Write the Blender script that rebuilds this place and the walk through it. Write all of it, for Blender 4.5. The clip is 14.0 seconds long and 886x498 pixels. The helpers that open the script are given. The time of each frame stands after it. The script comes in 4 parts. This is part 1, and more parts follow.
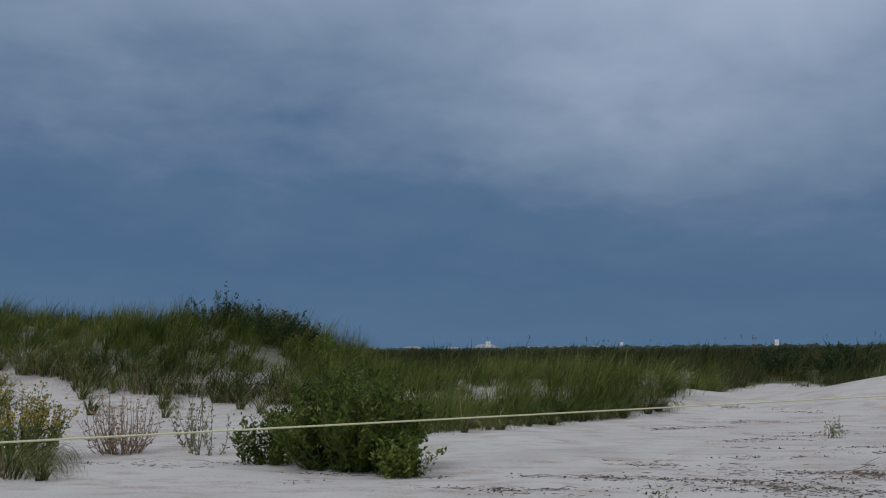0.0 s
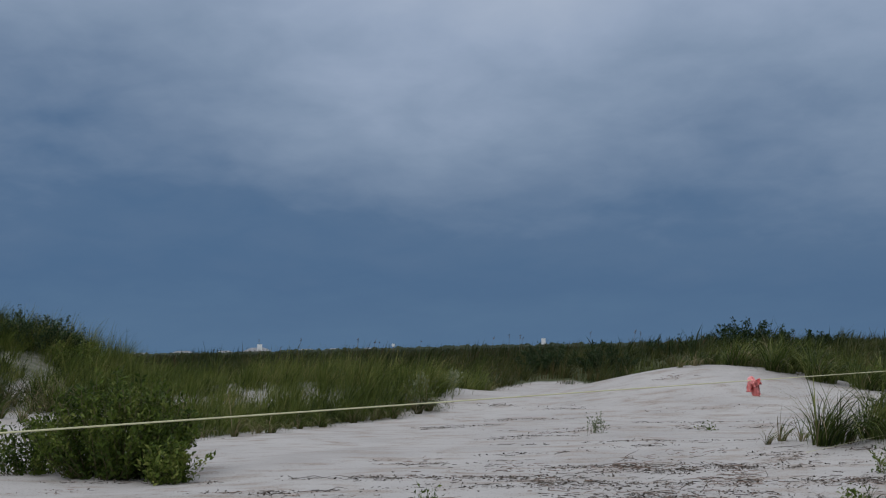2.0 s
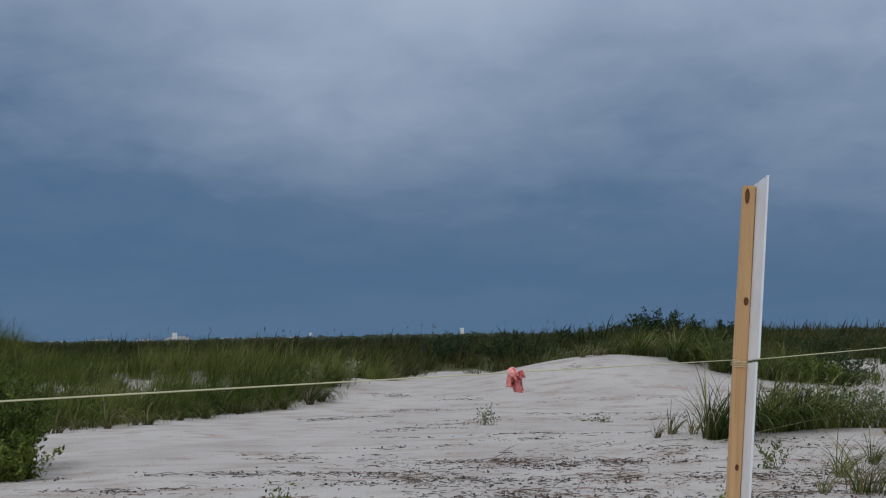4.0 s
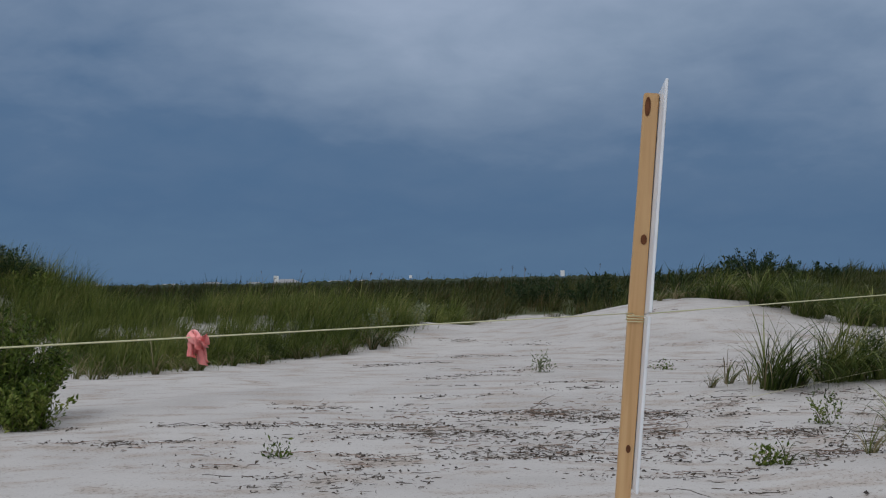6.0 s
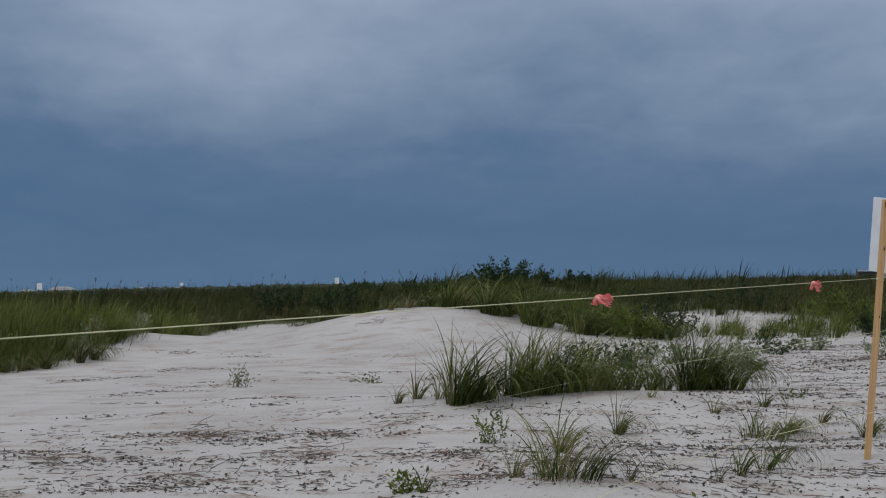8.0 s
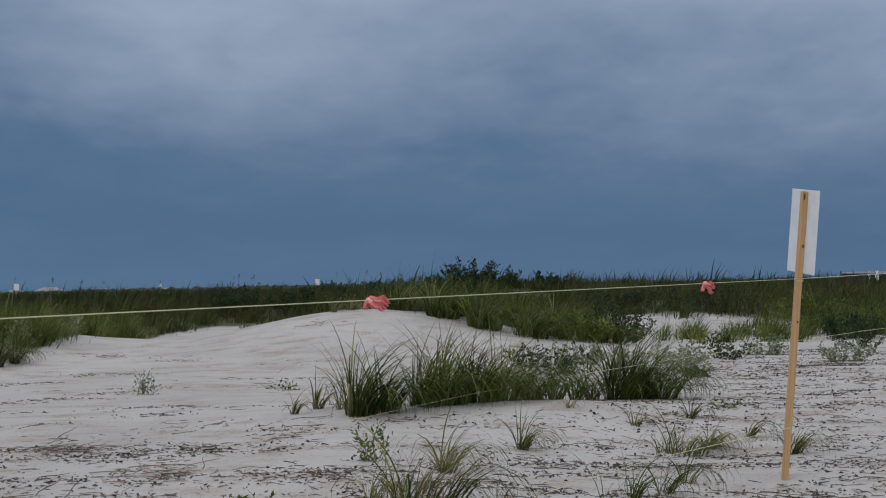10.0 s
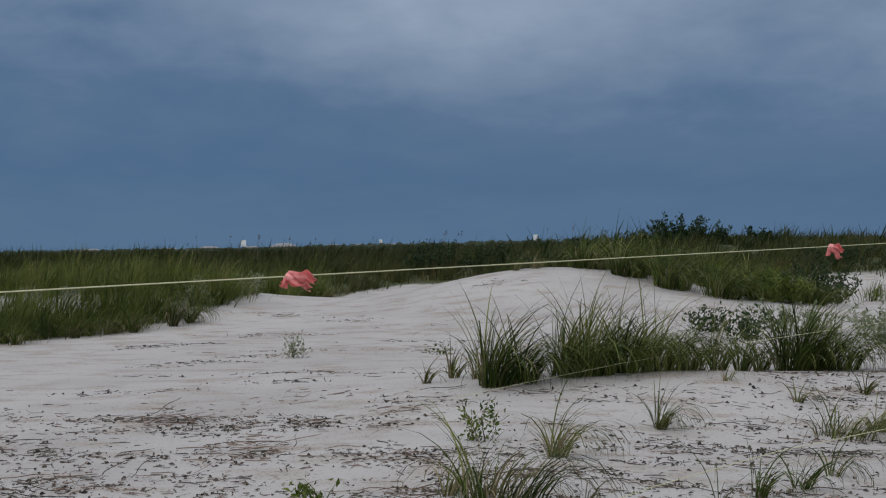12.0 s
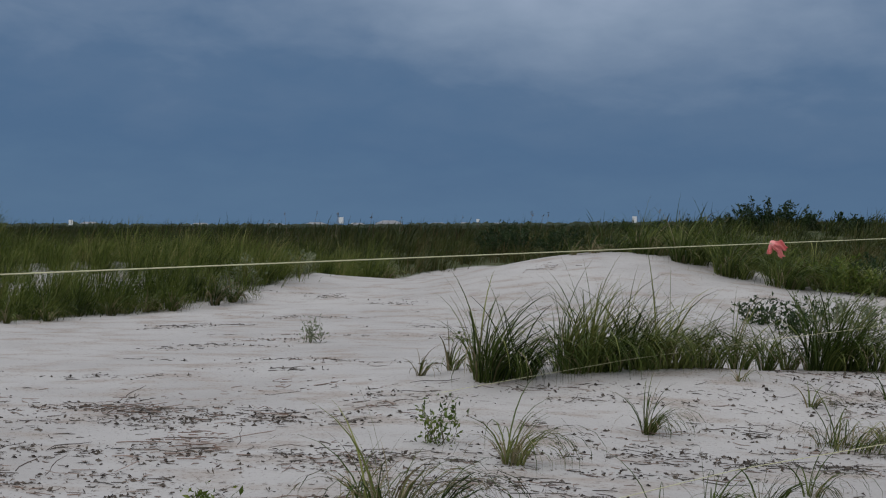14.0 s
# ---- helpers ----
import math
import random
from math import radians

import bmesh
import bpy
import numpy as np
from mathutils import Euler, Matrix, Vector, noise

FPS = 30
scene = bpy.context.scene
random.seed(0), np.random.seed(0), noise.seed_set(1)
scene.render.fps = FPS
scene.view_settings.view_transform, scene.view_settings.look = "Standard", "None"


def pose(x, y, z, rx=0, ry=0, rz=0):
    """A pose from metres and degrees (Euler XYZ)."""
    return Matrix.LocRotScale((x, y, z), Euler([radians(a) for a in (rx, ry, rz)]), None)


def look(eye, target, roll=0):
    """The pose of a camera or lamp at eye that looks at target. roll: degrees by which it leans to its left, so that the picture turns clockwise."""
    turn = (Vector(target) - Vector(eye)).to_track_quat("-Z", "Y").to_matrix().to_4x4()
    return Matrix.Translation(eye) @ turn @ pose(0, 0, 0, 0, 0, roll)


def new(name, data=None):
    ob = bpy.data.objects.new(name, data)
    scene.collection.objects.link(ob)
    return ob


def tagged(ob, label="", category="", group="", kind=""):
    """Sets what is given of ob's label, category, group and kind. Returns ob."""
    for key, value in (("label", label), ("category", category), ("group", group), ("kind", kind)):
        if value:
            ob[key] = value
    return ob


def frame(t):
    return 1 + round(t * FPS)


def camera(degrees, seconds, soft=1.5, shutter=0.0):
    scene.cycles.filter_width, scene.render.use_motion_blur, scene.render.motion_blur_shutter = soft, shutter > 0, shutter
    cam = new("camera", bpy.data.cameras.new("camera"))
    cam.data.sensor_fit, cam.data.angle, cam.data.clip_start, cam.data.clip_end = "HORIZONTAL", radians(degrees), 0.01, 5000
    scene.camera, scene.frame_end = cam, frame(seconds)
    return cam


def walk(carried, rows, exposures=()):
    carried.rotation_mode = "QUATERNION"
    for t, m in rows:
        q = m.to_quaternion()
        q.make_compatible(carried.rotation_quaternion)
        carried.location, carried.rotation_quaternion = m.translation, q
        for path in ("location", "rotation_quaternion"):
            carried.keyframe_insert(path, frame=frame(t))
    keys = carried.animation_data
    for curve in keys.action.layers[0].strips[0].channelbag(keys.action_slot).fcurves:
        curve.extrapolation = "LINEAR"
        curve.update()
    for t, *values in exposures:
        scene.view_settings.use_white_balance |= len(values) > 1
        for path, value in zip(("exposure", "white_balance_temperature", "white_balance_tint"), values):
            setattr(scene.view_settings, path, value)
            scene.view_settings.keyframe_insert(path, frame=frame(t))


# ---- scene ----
cam = camera(34.9, 14.0, 1.2)

PATH = [
    (0, (2.279, -2.321, 1.46), (1.784, -0.388, 1.607), -0.3),
    (0.5, (2.296, -2.327, 1.452), (1.887, -0.375, 1.603), -0.6),
    (1, (2.309, -2.358, 1.451), (1.976, -0.392, 1.603), -0.7),
    (1.5, (2.313, -2.356, 1.454), (2.073, -0.376, 1.603), -1.0),
    (2, (2.31, -2.343, 1.453), (2.133, -0.356, 1.599), -1.2),
    (2.5, (2.316, -2.217, 1.417), (2.19, -0.226, 1.559), -1.4),
    (3, (2.584, -2.009, 1.447), (2.532, -0.015, 1.59), -1.7),
    (3.5, (2.731, -1.768, 1.417), (2.696, 0.227, 1.555), -1.5),
    (4, (2.78, -1.411, 1.429), (2.71, 0.583, 1.558), -1.0),
    (6.5, (3.697, -0.17, 1.432), (3.465, 1.816, 1.473), -1.2),
    (7, (3.91, 0.18, 1.428), (3.807, 2.177, 1.47), -1.4),
    (7.5, (4.189, 0.353, 1.41), (4.193, 2.352, 1.46), -1.3),
    (8, (4.536, 0.548, 1.437), (4.616, 2.545, 1.492), -1.1),
    (8.5, (4.742, 0.86, 1.413), (4.836, 2.856, 1.477), -0.9),
    (9, (4.939, 1.114, 1.413), (5.043, 3.11, 1.476), -1.0),
    (11.5, (6.028, 2.43, 1.434), (5.984, 4.43, 1.455), -0.9),
    (12, (6.182, 2.686, 1.449), (5.955, 4.673, 1.448), -1.1),
    (12.5, (6.426, 2.925, 1.482), (6.081, 4.894, 1.46), -1.3),
    (13, (6.596, 3.147, 1.485), (6.213, 5.109, 1.454), -0.9),
    (13.5, (6.787, 3.313, 1.504), (6.401, 5.276, 1.474), -0.3),
    (14, (6.984, 3.525, 1.485), (6.608, 5.489, 1.456), -0.1),
]
walk(cam, [(t, look(e, g, r)) for t, e, g, r in PATH], exposures=[(0.0, -0.08, 6200, 10), (3.0, -0.02, 6270, 10), (9.0, 0.0, 6320, 10), (14.0, 0.0, 6350, 10)])

# ---- sky and sun ----
world = bpy.data.worlds.new("world")
scene.world = world
world.use_nodes = True


def tree(nt):
    """Short helpers for one node tree: add a node, link sockets or set values."""
    def add(kind, props=(), **ins):
        n = nt.nodes.new(kind)
        for k, v in props:
            setattr(n, k, v)
        for k, v in ins.items():
            sock = n.inputs[int(k[1:])] if k[0] == "i" and k[1:].isdigit() else n.inputs[k.replace("_", " ")]
            if isinstance(v, bpy.types.NodeSocket):
                nt.links.new(v, sock)
            else:
                sock.default_value = v
        return n
    return add


def math_node(add, op, a, b=0.0, clamp=False):
    return add("ShaderNodeMath", (("operation", op), ("use_clamp", clamp)), i0=a, i1=b).outputs[0]


def ramp(add, fac, stops):
    n = add("ShaderNodeValToRGB", i0=fac)
    e = n.color_ramp.elements
    e[0].position, e[0].color = stops[0][0], (*stops[0][1], 1)
    e[1].position, e[1].color = stops[-1][0], (*stops[-1][1], 1)
    for p, c in stops[1:-1]:
        e.new(p).color = (*c, 1)
    return n.outputs[0]


def build_sky():
    nt = world.node_tree
    nt.nodes.clear()
    add = tree(nt)
    co = add("ShaderNodeTexCoord").outputs["Generated"]
    xyz = add("ShaderNodeSeparateXYZ", i0=co)
    z = math_node(add, "MAXIMUM", xyz.outputs[2], 0.0)
    # cloud deck: directions carried onto a flat layer, so that the clouds narrow to streaks at the horizon
    den = math_node(add, "ADD", z, 0.24)
    u = math_node(add, "DIVIDE", xyz.outputs[0], den)
    v = math_node(add, "DIVIDE", xyz.outputs[1], den)
    flat = add("ShaderNodeCombineXYZ", i0=u, i1=v, i2=0.0).outputs[0]
    turned = add("ShaderNodeMapping", Vector=flat, Location=(5.7, 1.9, 0), Rotation=(0, 0, radians(10)), Scale=(1.25, 1.05, 1)).outputs[0]
    big = add("ShaderNodeTexNoise", Vector=turned, Scale=1.5, Detail=3.0, Roughness=0.45, Distortion=0.3).outputs[0]
    mid = add("ShaderNodeTexNoise", Vector=turned, Scale=4.6, Detail=4.0, Roughness=0.5, Distortion=0.3).outputs[0]
    n = math_node(add, "ADD", math_node(add, "MULTIPLY", math_node(add, "SUBTRACT", big, 0.5), 0.13),
                  math_node(add, "MULTIPLY", math_node(add, "SUBTRACT", mid, 0.5), 0.095))
    puff = add("ShaderNodeTexNoise", Vector=turned, Scale=11.0, Detail=4.0, Roughness=0.55, Distortion=0.4).outputs[0]
    n = math_node(add, "ADD", n, math_node(add, "MULTIPLY", math_node(add, "SUBTRACT", puff, 0.5), 0.035))
    thin = add("ShaderNodeVectorMath", (("operation", "DOT_PRODUCT"),), i0=co, i1=(-0.086, 0.972, 0.219)).outputs["Value"]
    thin = add("ShaderNodeMapRange", (("interpolation_type", "SMOOTHSTEP"),), Value=thin, i1=0.984, i2=1.0, i3=0.0, i4=0.045).outputs[0]
    n = math_node(add, "ADD", n, thin)
    n = math_node(add, "ADD", n, math_node(add, "MULTIPLY", xyz.outputs[0], 0.105))
    # the clouds show less low down, under the storm
    fade = math_node(add, "MULTIPLY", z, 6.0, True)
    fade = math_node(add, "ADD", math_node(add, "MULTIPLY", fade, 0.75), 0.25)
    h = math_node(add, "ADD", z, math_node(add, "MULTIPLY", n, fade))
    col = ramp(add, h, [(0.0, (0.083, 0.156, 0.262)), (0.045, (0.068, 0.134, 0.242)), (0.085, (0.086, 0.150, 0.255)), (0.135, (0.150, 0.213, 0.315)),
                        (0.19, (0.222, 0.288, 0.390)), (0.26, (0.315, 0.38, 0.49)), (0.5, (0.60, 0.64, 0.71)), (1.0, (0.84, 0.85, 0.89))])
    # the front lies ahead (+y); behind the walker the sky is pale
    back = add("ShaderNodeMapRange", Value=xyz.outputs[1], i1=0.35, i2=-0.9, i3=0.0, i4=1.0)
    back.interpolation_type = "SMOOTHSTEP"
    pale = add("ShaderNodeMix", (("data_type", "RGBA"),), i0=back.outputs[0], i6=col, i7=(0.70, 0.72, 0.78, 1)).outputs[2]
    sky = add("ShaderNodeTexSky", (("sky_type", "NISHITA"), ("sun_disc", False), ("sun_elevation", radians(48)), ("sun_rotation", radians(215)))).outputs[0]
    dim = add("ShaderNodeMix", (("data_type", "RGBA"), ("blend_type", "MULTIPLY")), i0=1.0, i6=sky, i7=(0.1, 0.1, 0.1, 1)).outputs[2]
    over = add("ShaderNodeMix", (("data_type", "RGBA"),), i0=0.97, i6=dim, i7=pale).outputs[2]
    bg = add("ShaderNodeBackground", Color=over, Strength=1.0)
    add("ShaderNodeOutputWorld", Surface=bg.outputs[0])


build_sky()
sun = new("sun", bpy.data.lights.new("sun", "SUN"))
sun.data.energy, sun.data.angle, sun.data.color = 0.75, radians(20), (1.0, 0.97, 0.92)
sun.matrix_world = look((0, 0, 20), (10, 14, 0))


# ---- materials ----
def surface(name, rough=0.8, spec=0.3):
    m = bpy.data.materials.new(name)
    m.use_nodes = True
    nt = m.node_tree
    b = nt.nodes["Principled BSDF"]
    b.inputs["Roughness"].default_value = rough
    b.inputs["Specular IOR Level"].default_value = spec
    return m, tree(nt), b, nt


def mix(add, fac, a, b, mode="MIX"):
    return add("ShaderNodeMix", (("data_type", "RGBA"), ("blend_type", mode)), i0=fac, i6=a if isinstance(a, bpy.types.NodeSocket) else (*a, 1),
               i7=b if isinstance(b, bpy.types.NodeSocket) else (*b, 1)).outputs[2]


def sand_material():
    m, add, b, nt = surface("sand", 0.95, 0.15)
    co = add("ShaderNodeNewGeometry").outputs["Position"]
    fine = add("ShaderNodeTexNoise", Vector=co, Scale=90.0, Detail=4.0, Roughness=0.7).outputs[0]
    patch = add("ShaderNodeTexNoise", Vector=co, Scale=0.55, Detail=5.0, Roughness=0.6).outputs[0]
    foot = add("ShaderNodeTexNoise", Vector=co, Scale=3.4, Detail=4.0, Roughness=0.6, Distortion=0.5).outputs[0]
    speck = add("ShaderNodeTexNoise", Vector=co, Scale=34.0, Detail=3.0, Roughness=0.6).outputs[0]
    streak = add("ShaderNodeTexNoise", Vector=add("ShaderNodeMapping", Vector=co, Scale=(1.1, 2.0, 1.0), Rotation=(0, 0, 0.12)).outputs[0], Scale=1.6, Detail=4.0).outputs[0]
    dry = ramp(add, patch, [(0.3, (0.40, 0.38, 0.36)), (0.5, (0.47, 0.45, 0.43)), (0.7, (0.51, 0.49, 0.465))])
    damp = mix(add, ramp(add, streak, [(0.50, (0, 0, 0)), (0.68, (1, 1, 1))]), dry, (0.40, 0.355, 0.315))
    grain = mix(add, 0.5, damp, ramp(add, fine, [(0.3, (0.72, 0.71, 0.7)), (0.7, (1.0, 1.0, 1.0))]), "MULTIPLY")
    # crumbs of shell and dead plants, in drifts
    crumbs = math_node(add, "ADD", speck, math_node(add, "MULTIPLY", math_node(add, "SUBTRACT", streak, 0.5), 0.35))
    grain = mix(add, ramp(add, crumbs, [(0.585, (0, 0, 0)), (0.68, (0.7, 0.7, 0.7))]), grain, (0.17, 0.145, 0.12))
    # plant litter and low growth under the marsh and the dune grass
    cover = add("ShaderNodeAttribute", (("attribute_name", "cover"),)).outputs["Fac"]
    wob = math_node(add, "ADD", cover, math_node(add, "MULTIPLY", math_node(add, "SUBTRACT", foot, 0.5), 0.5), True)
    fac = ramp(add, wob, [(0.35, (0, 0, 0)), (0.75, (1, 1, 1))])
    litter = ramp(add, patch, [(0.3, (0.045, 0.06, 0.025)), (0.55, (0.07, 0.08, 0.035)), (0.7, (0.10, 0.085, 0.05))])
    nt.links.new(mix(add, fac, grain, litter), b.inputs["Base Color"])
    bump1 = add("ShaderNodeBump", Strength=0.55, Distance=0.06, Height=foot)
    bump2 = add("ShaderNodeBump", Strength=0.3, Distance=0.006, Height=fine, Normal=bump1.outputs[0])
    nt.links.new(bump2.outputs[0], b.inputs["Normal"])
    return m


def plant_material(name, colours, rough=0.6, thin=0.15):
    """Leaves and blades: each one of its own tone, with a slow drift over the ground."""
    m, add, b, nt = surface(name, rough, 0.15)
    geo = add("ShaderNodeNewGeometry")
    rnd = geo.outputs["Random Per Island"]
    drift = add("ShaderNodeTexNoise", Vector=geo.outputs["Position"], Scale=0.35, Detail=3.0).outputs[0]
    clump = add("ShaderNodeTexNoise", Vector=geo.outputs["Position"], Scale=1.7, Detail=2.0).outputs[0]
    slow = math_node(add, "ADD", math_node(add, "MULTIPLY", math_node(add, "SUBTRACT", drift, 0.4), 0.9), math_node(add, "MULTIPLY", math_node(add, "SUBTRACT", clump, 0.45), 1.5))
    f = math_node(add, "ADD", math_node(add, "MULTIPLY", rnd, 0.6), slow, True)
    k = len(colours) - 1
    c = ramp(add, f, [(i / k, col) for i, col in enumerate(colours)])
    nt.links.new(c, b.inputs["Base Color"])
    tr = add("ShaderNodeBsdfTranslucent", Color=c)
    ms = add("ShaderNodeMixShader", i0=thin, i1=b.outputs[0], i2=tr.outputs[0])
    nt.links.new(ms.outputs[0], nt.nodes["Material Output"].inputs[0])
    return m


def stem_material(name, a, c):
    m, add, b, nt = surface(name, 0.85, 0.2)
    co = add("ShaderNodeNewGeometry")
    n = add("ShaderNodeTexNoise", Vector=co.outputs["Position"], Scale=14.0, Detail=4.0).outputs[0]
    f = math_node(add, "ADD", math_node(add, "MULTIPLY", n, 0.6), math_node(add, "MULTIPLY", co.outputs["Random Per Island"], 0.5), True)
    nt.links.new(ramp(add, f, [(0.25, a), (0.8, c)]), b.inputs["Base Color"])
    return m


def pine_material():
    m, add, b, nt = surface("pine_wood", 0.7, 0.25)
    co = add("ShaderNodeTexCoord").outputs["Object"]
    grain = add("ShaderNodeTexNoise", Vector=add("ShaderNodeMapping", Vector=co, Scale=(60, 60, 2.2)).outputs[0], Scale=1.0, Detail=5.0, Distortion=0.6).outputs[0]
    slow = add("ShaderNodeTexNoise", Vector=add("ShaderNodeMapping", Vector=co, Scale=(9, 9, 1.2)).outputs[0], Scale=1.0, Detail=2.0).outputs[0]
    base = ramp(add, grain, [(0.3, (0.40, 0.235, 0.10)), (0.5, (0.52, 0.32, 0.15)), (0.75, (0.60, 0.40, 0.20))])
    base = mix(add, math_node(add, "MULTIPLY", slow, 0.5), base, (0.46, 0.30, 0.16), "MIX")
    nt.links.new(base, b.inputs["Base Color"])
    nt.links.new(add("ShaderNodeBump", Strength=0.25, Distance=0.002, Height=grain).outputs[0], b.inputs["Normal"])
    return m


def plain_material(name, c, rough=0.5, spec=0.3, dirt=0.12, scale=9.0):
    m, add, b, nt = surface(name, rough, spec)
    co = add("ShaderNodeTexCoord").outputs["Object"]
    n = add("ShaderNodeTexNoise", Vector=co, Scale=scale, Detail=5.0, Roughness=0.65).outputs[0]
    lo = tuple(x * (1 - 2 * dirt) for x in c)
    nt.links.new(ramp(add, n, [(0.3, lo), (0.65, c)]), b.inputs["Base Color"])
    return m


SAND = sand_material()
DUNE_GRASS = plant_material("dune_grass", [(0.016, 0.026, 0.006), (0.064, 0.092, 0.014), (0.130, 0.154, 0.034), (0.26, 0.23, 0.09)])
BACK_GRASS = plant_material("back_grass", [(0.014, 0.023, 0.005), (0.041, 0.055, 0.012), (0.070, 0.072, 0.021), (0.116, 0.086, 0.040)])
MARSH_GRASS = plant_material("marsh_grass", [(0.011, 0.021, 0.006), (0.025, 0.039, 0.009), (0.044, 0.045, 0.014), (0.074, 0.046, 0.022)])
TUFT_GREEN = plant_material("tuft_blades", [(0.013, 0.024, 0.005), (0.056, 0.082, 0.014), (0.23, 0.24, 0.075)])
TUFT_DRY = plant_material("dry_blades", [(0.10, 0.085, 0.045), (0.20, 0.165, 0.09), (0.34, 0.29, 0.18)])
LEAF_BRIGHT = plant_material("bright_leaves", [(0.024, 0.046, 0.007), (0.092, 0.132, 0.020), (0.24, 0.255, 0.068)], 0.5)
LEAF_DARK = plant_material("dark_leaves", [(0.014, 0.030, 0.011), (0.026, 0.048, 0.016), (0.055, 0.08, 0.03)], 0.5)
LEAF_GREY = plant_material("grey_leaves", [(0.10, 0.125, 0.07), (0.18, 0.21, 0.12), (0.30, 0.32, 0.21)], 0.6)
LEAF_YELLOW = plant_material("yellow_flowers", [(0.20, 0.16, 0.03), (0.36, 0.28, 0.05), (0.45, 0.36, 0.10)], 0.6)
LEAF_PINK = plant_material("dry_leaves", [(0.22, 0.15, 0.10), (0.38, 0.27, 0.19), (0.45, 0.38, 0.26)], 0.7)
STEM = stem_material("green_stem", (0.05, 0.055, 0.025), (0.13, 0.11, 0.06))
STEM_DRY = stem_material("dry_stem", (0.09, 0.07, 0.05), (0.24, 0.19, 0.14))
TWIG = stem_material("wrack", (0.030, 0.026, 0.023), (0.15, 0.125, 0.10))
TWIG_RED = stem_material("red_wrack", (0.095, 0.062, 0.046), (0.34, 0.25, 0.20))
PINE = pine_material()
KNOT = plain_material("knot", (0.16, 0.06, 0.025), 0.7, 0.2, 0.3, 60)
WHITE = plain_material("white_plastic", (0.74, 0.76, 0.78), 0.35, 0.4, 0.06)
TEAL = plain_material("teal_print", (0.055, 0.20, 0.20), 0.35, 0.4, 0.08)
TEAL_PALE = plain_material("pale_teal_print", (0.20, 0.40, 0.38), 0.35, 0.4, 0.08)
LIME = plain_material("yellow_green_print", (0.56, 0.60, 0.12), 0.35, 0.4, 0.12)
GREY_PRINT = plain_material("grey_print", (0.33, 0.36, 0.38), 0.35, 0.4, 0.1)
PALE_PRINT = plain_material("pale_grey_print", (0.56, 0.59, 0.61), 0.35, 0.4, 0.1)
DARK_PRINT = plain_material("dark_print", (0.06, 0.065, 0.07), 0.35, 0.4, 0.2)
STRING = plain_material("yellow_string", (0.66, 0.64, 0.40), 0.7, 0.2, 0.1, 200)
TAPE = plain_material("pink_tape", (1.0, 0.40, 0.38), 0.4, 0.4, 0.03, 30)
HOUSE_WALL = plain_material("pale_siding", (0.46, 0.46, 0.45), 0.8, 0.2, 0.08, 0.3)
HOUSE_ROOF = plain_material("grey_roof", (0.28, 0.285, 0.30), 0.8, 0.2, 0.1, 0.3)
HOUSE_GLASS = plain_material("dark_window", (0.04, 0.05, 0.06), 0.1, 0.5, 0.1, 0.3)
FAR_WOOD = plant_material("far_wood", [(0.030, 0.042, 0.028), (0.045, 0.058, 0.038), (0.06, 0.07, 0.05)], 0.9, 0.0)
DARK_BOARD = plain_material("dark_boards", (0.035, 0.04, 0.05), 0.8, 0.2, 0.2, 1.0)
METAL = plain_material("dull_metal", (0.10, 0.10, 0.10), 0.4, 0.5, 0.2, 90)
POLE = plain_material("weathered_pole", (0.16, 0.13, 0.11), 0.9, 0.2, 0.2, 2)


# ---- ground ----
rng = np.random.default_rng(7)


def ripple(x, y):
    """A smooth, irregular unevenness between about -1 and 1."""
    return (np.sin(1.31 * x + 0.53 * y + 1.0) + np.sin(-0.77 * x + 1.63 * y + 2.2) + np.sin(2.3 * x - 1.9 * y + 0.4) * 0.6 + np.sin(3.7 * x + 2.9 * y) * 0.35) / 2.95


def hump(x, y, cx, cy, rx, ry, h):
    return h * np.exp(-((x - cx) / rx) ** 2 - ((y - cy) / ry) ** 2)


def step(a):
    a = np.clip(a, 0, 1)
    return a * a * (3 - 2 * a)


def height(x, y):
    x, y = np.asarray(x, float), np.asarray(y, float)
    near = step((y - 4) / 8) * 0.17 + step((y - 12) / 8) * 0.06 - 0.13 * step((x - 5.2) / 3.2) * step((y - 4) / 5) * (1 - step((y - 12) / 5))
    z = near + 0.03 * ripple(x, y) + 0.012 * ripple(1.7 * x + 5, 1.1 * y)
    z = z + 0.52 * step((y - 30) / 14) + 0.22 * step((y - 50) / 25) + 0.12 * step((y - 45) / 30) * ripple(x * 0.12, y * 0.10)
    z = z + hump(x, y, -18.5, 32.0, 7.5, 4.8, 1.98) + hump(x, y, -11.4, 31.3, 2.9, 3.8, 1.06)
    z = z + hump(x, y, -4.2, 27.6, 4.0, 2.6, 0.62) + hump(x, y, -1.0, 30.0, 2.2, 3.0, 0.25)
    z = z + hump(x, y, 5.4, 28.4, 3.3, 3.6, 0.84) + hump(x, y, 9.5, 50.0, 7.0, 7.0, 0.62) + hump(x, y, 24.0, 52.0, 10.0, 9.0, 0.25)
    z = z + hump(x, y, 12.5, 36.0, 3.0, 3.0, 0.25) + hump(x, y, -30.0, 46.0, 9.0, 8.0, 0.7)
    z = z + hump(x, y, 6.3, 15.2, 2.0, 1.0, 0.17) + hump(x, y, 5.6, 9.3, 0.8, 0.6, 0.07) - hump(x, y, 4.3, 10.0, 0.8, 0.7, 0.06)
    return z


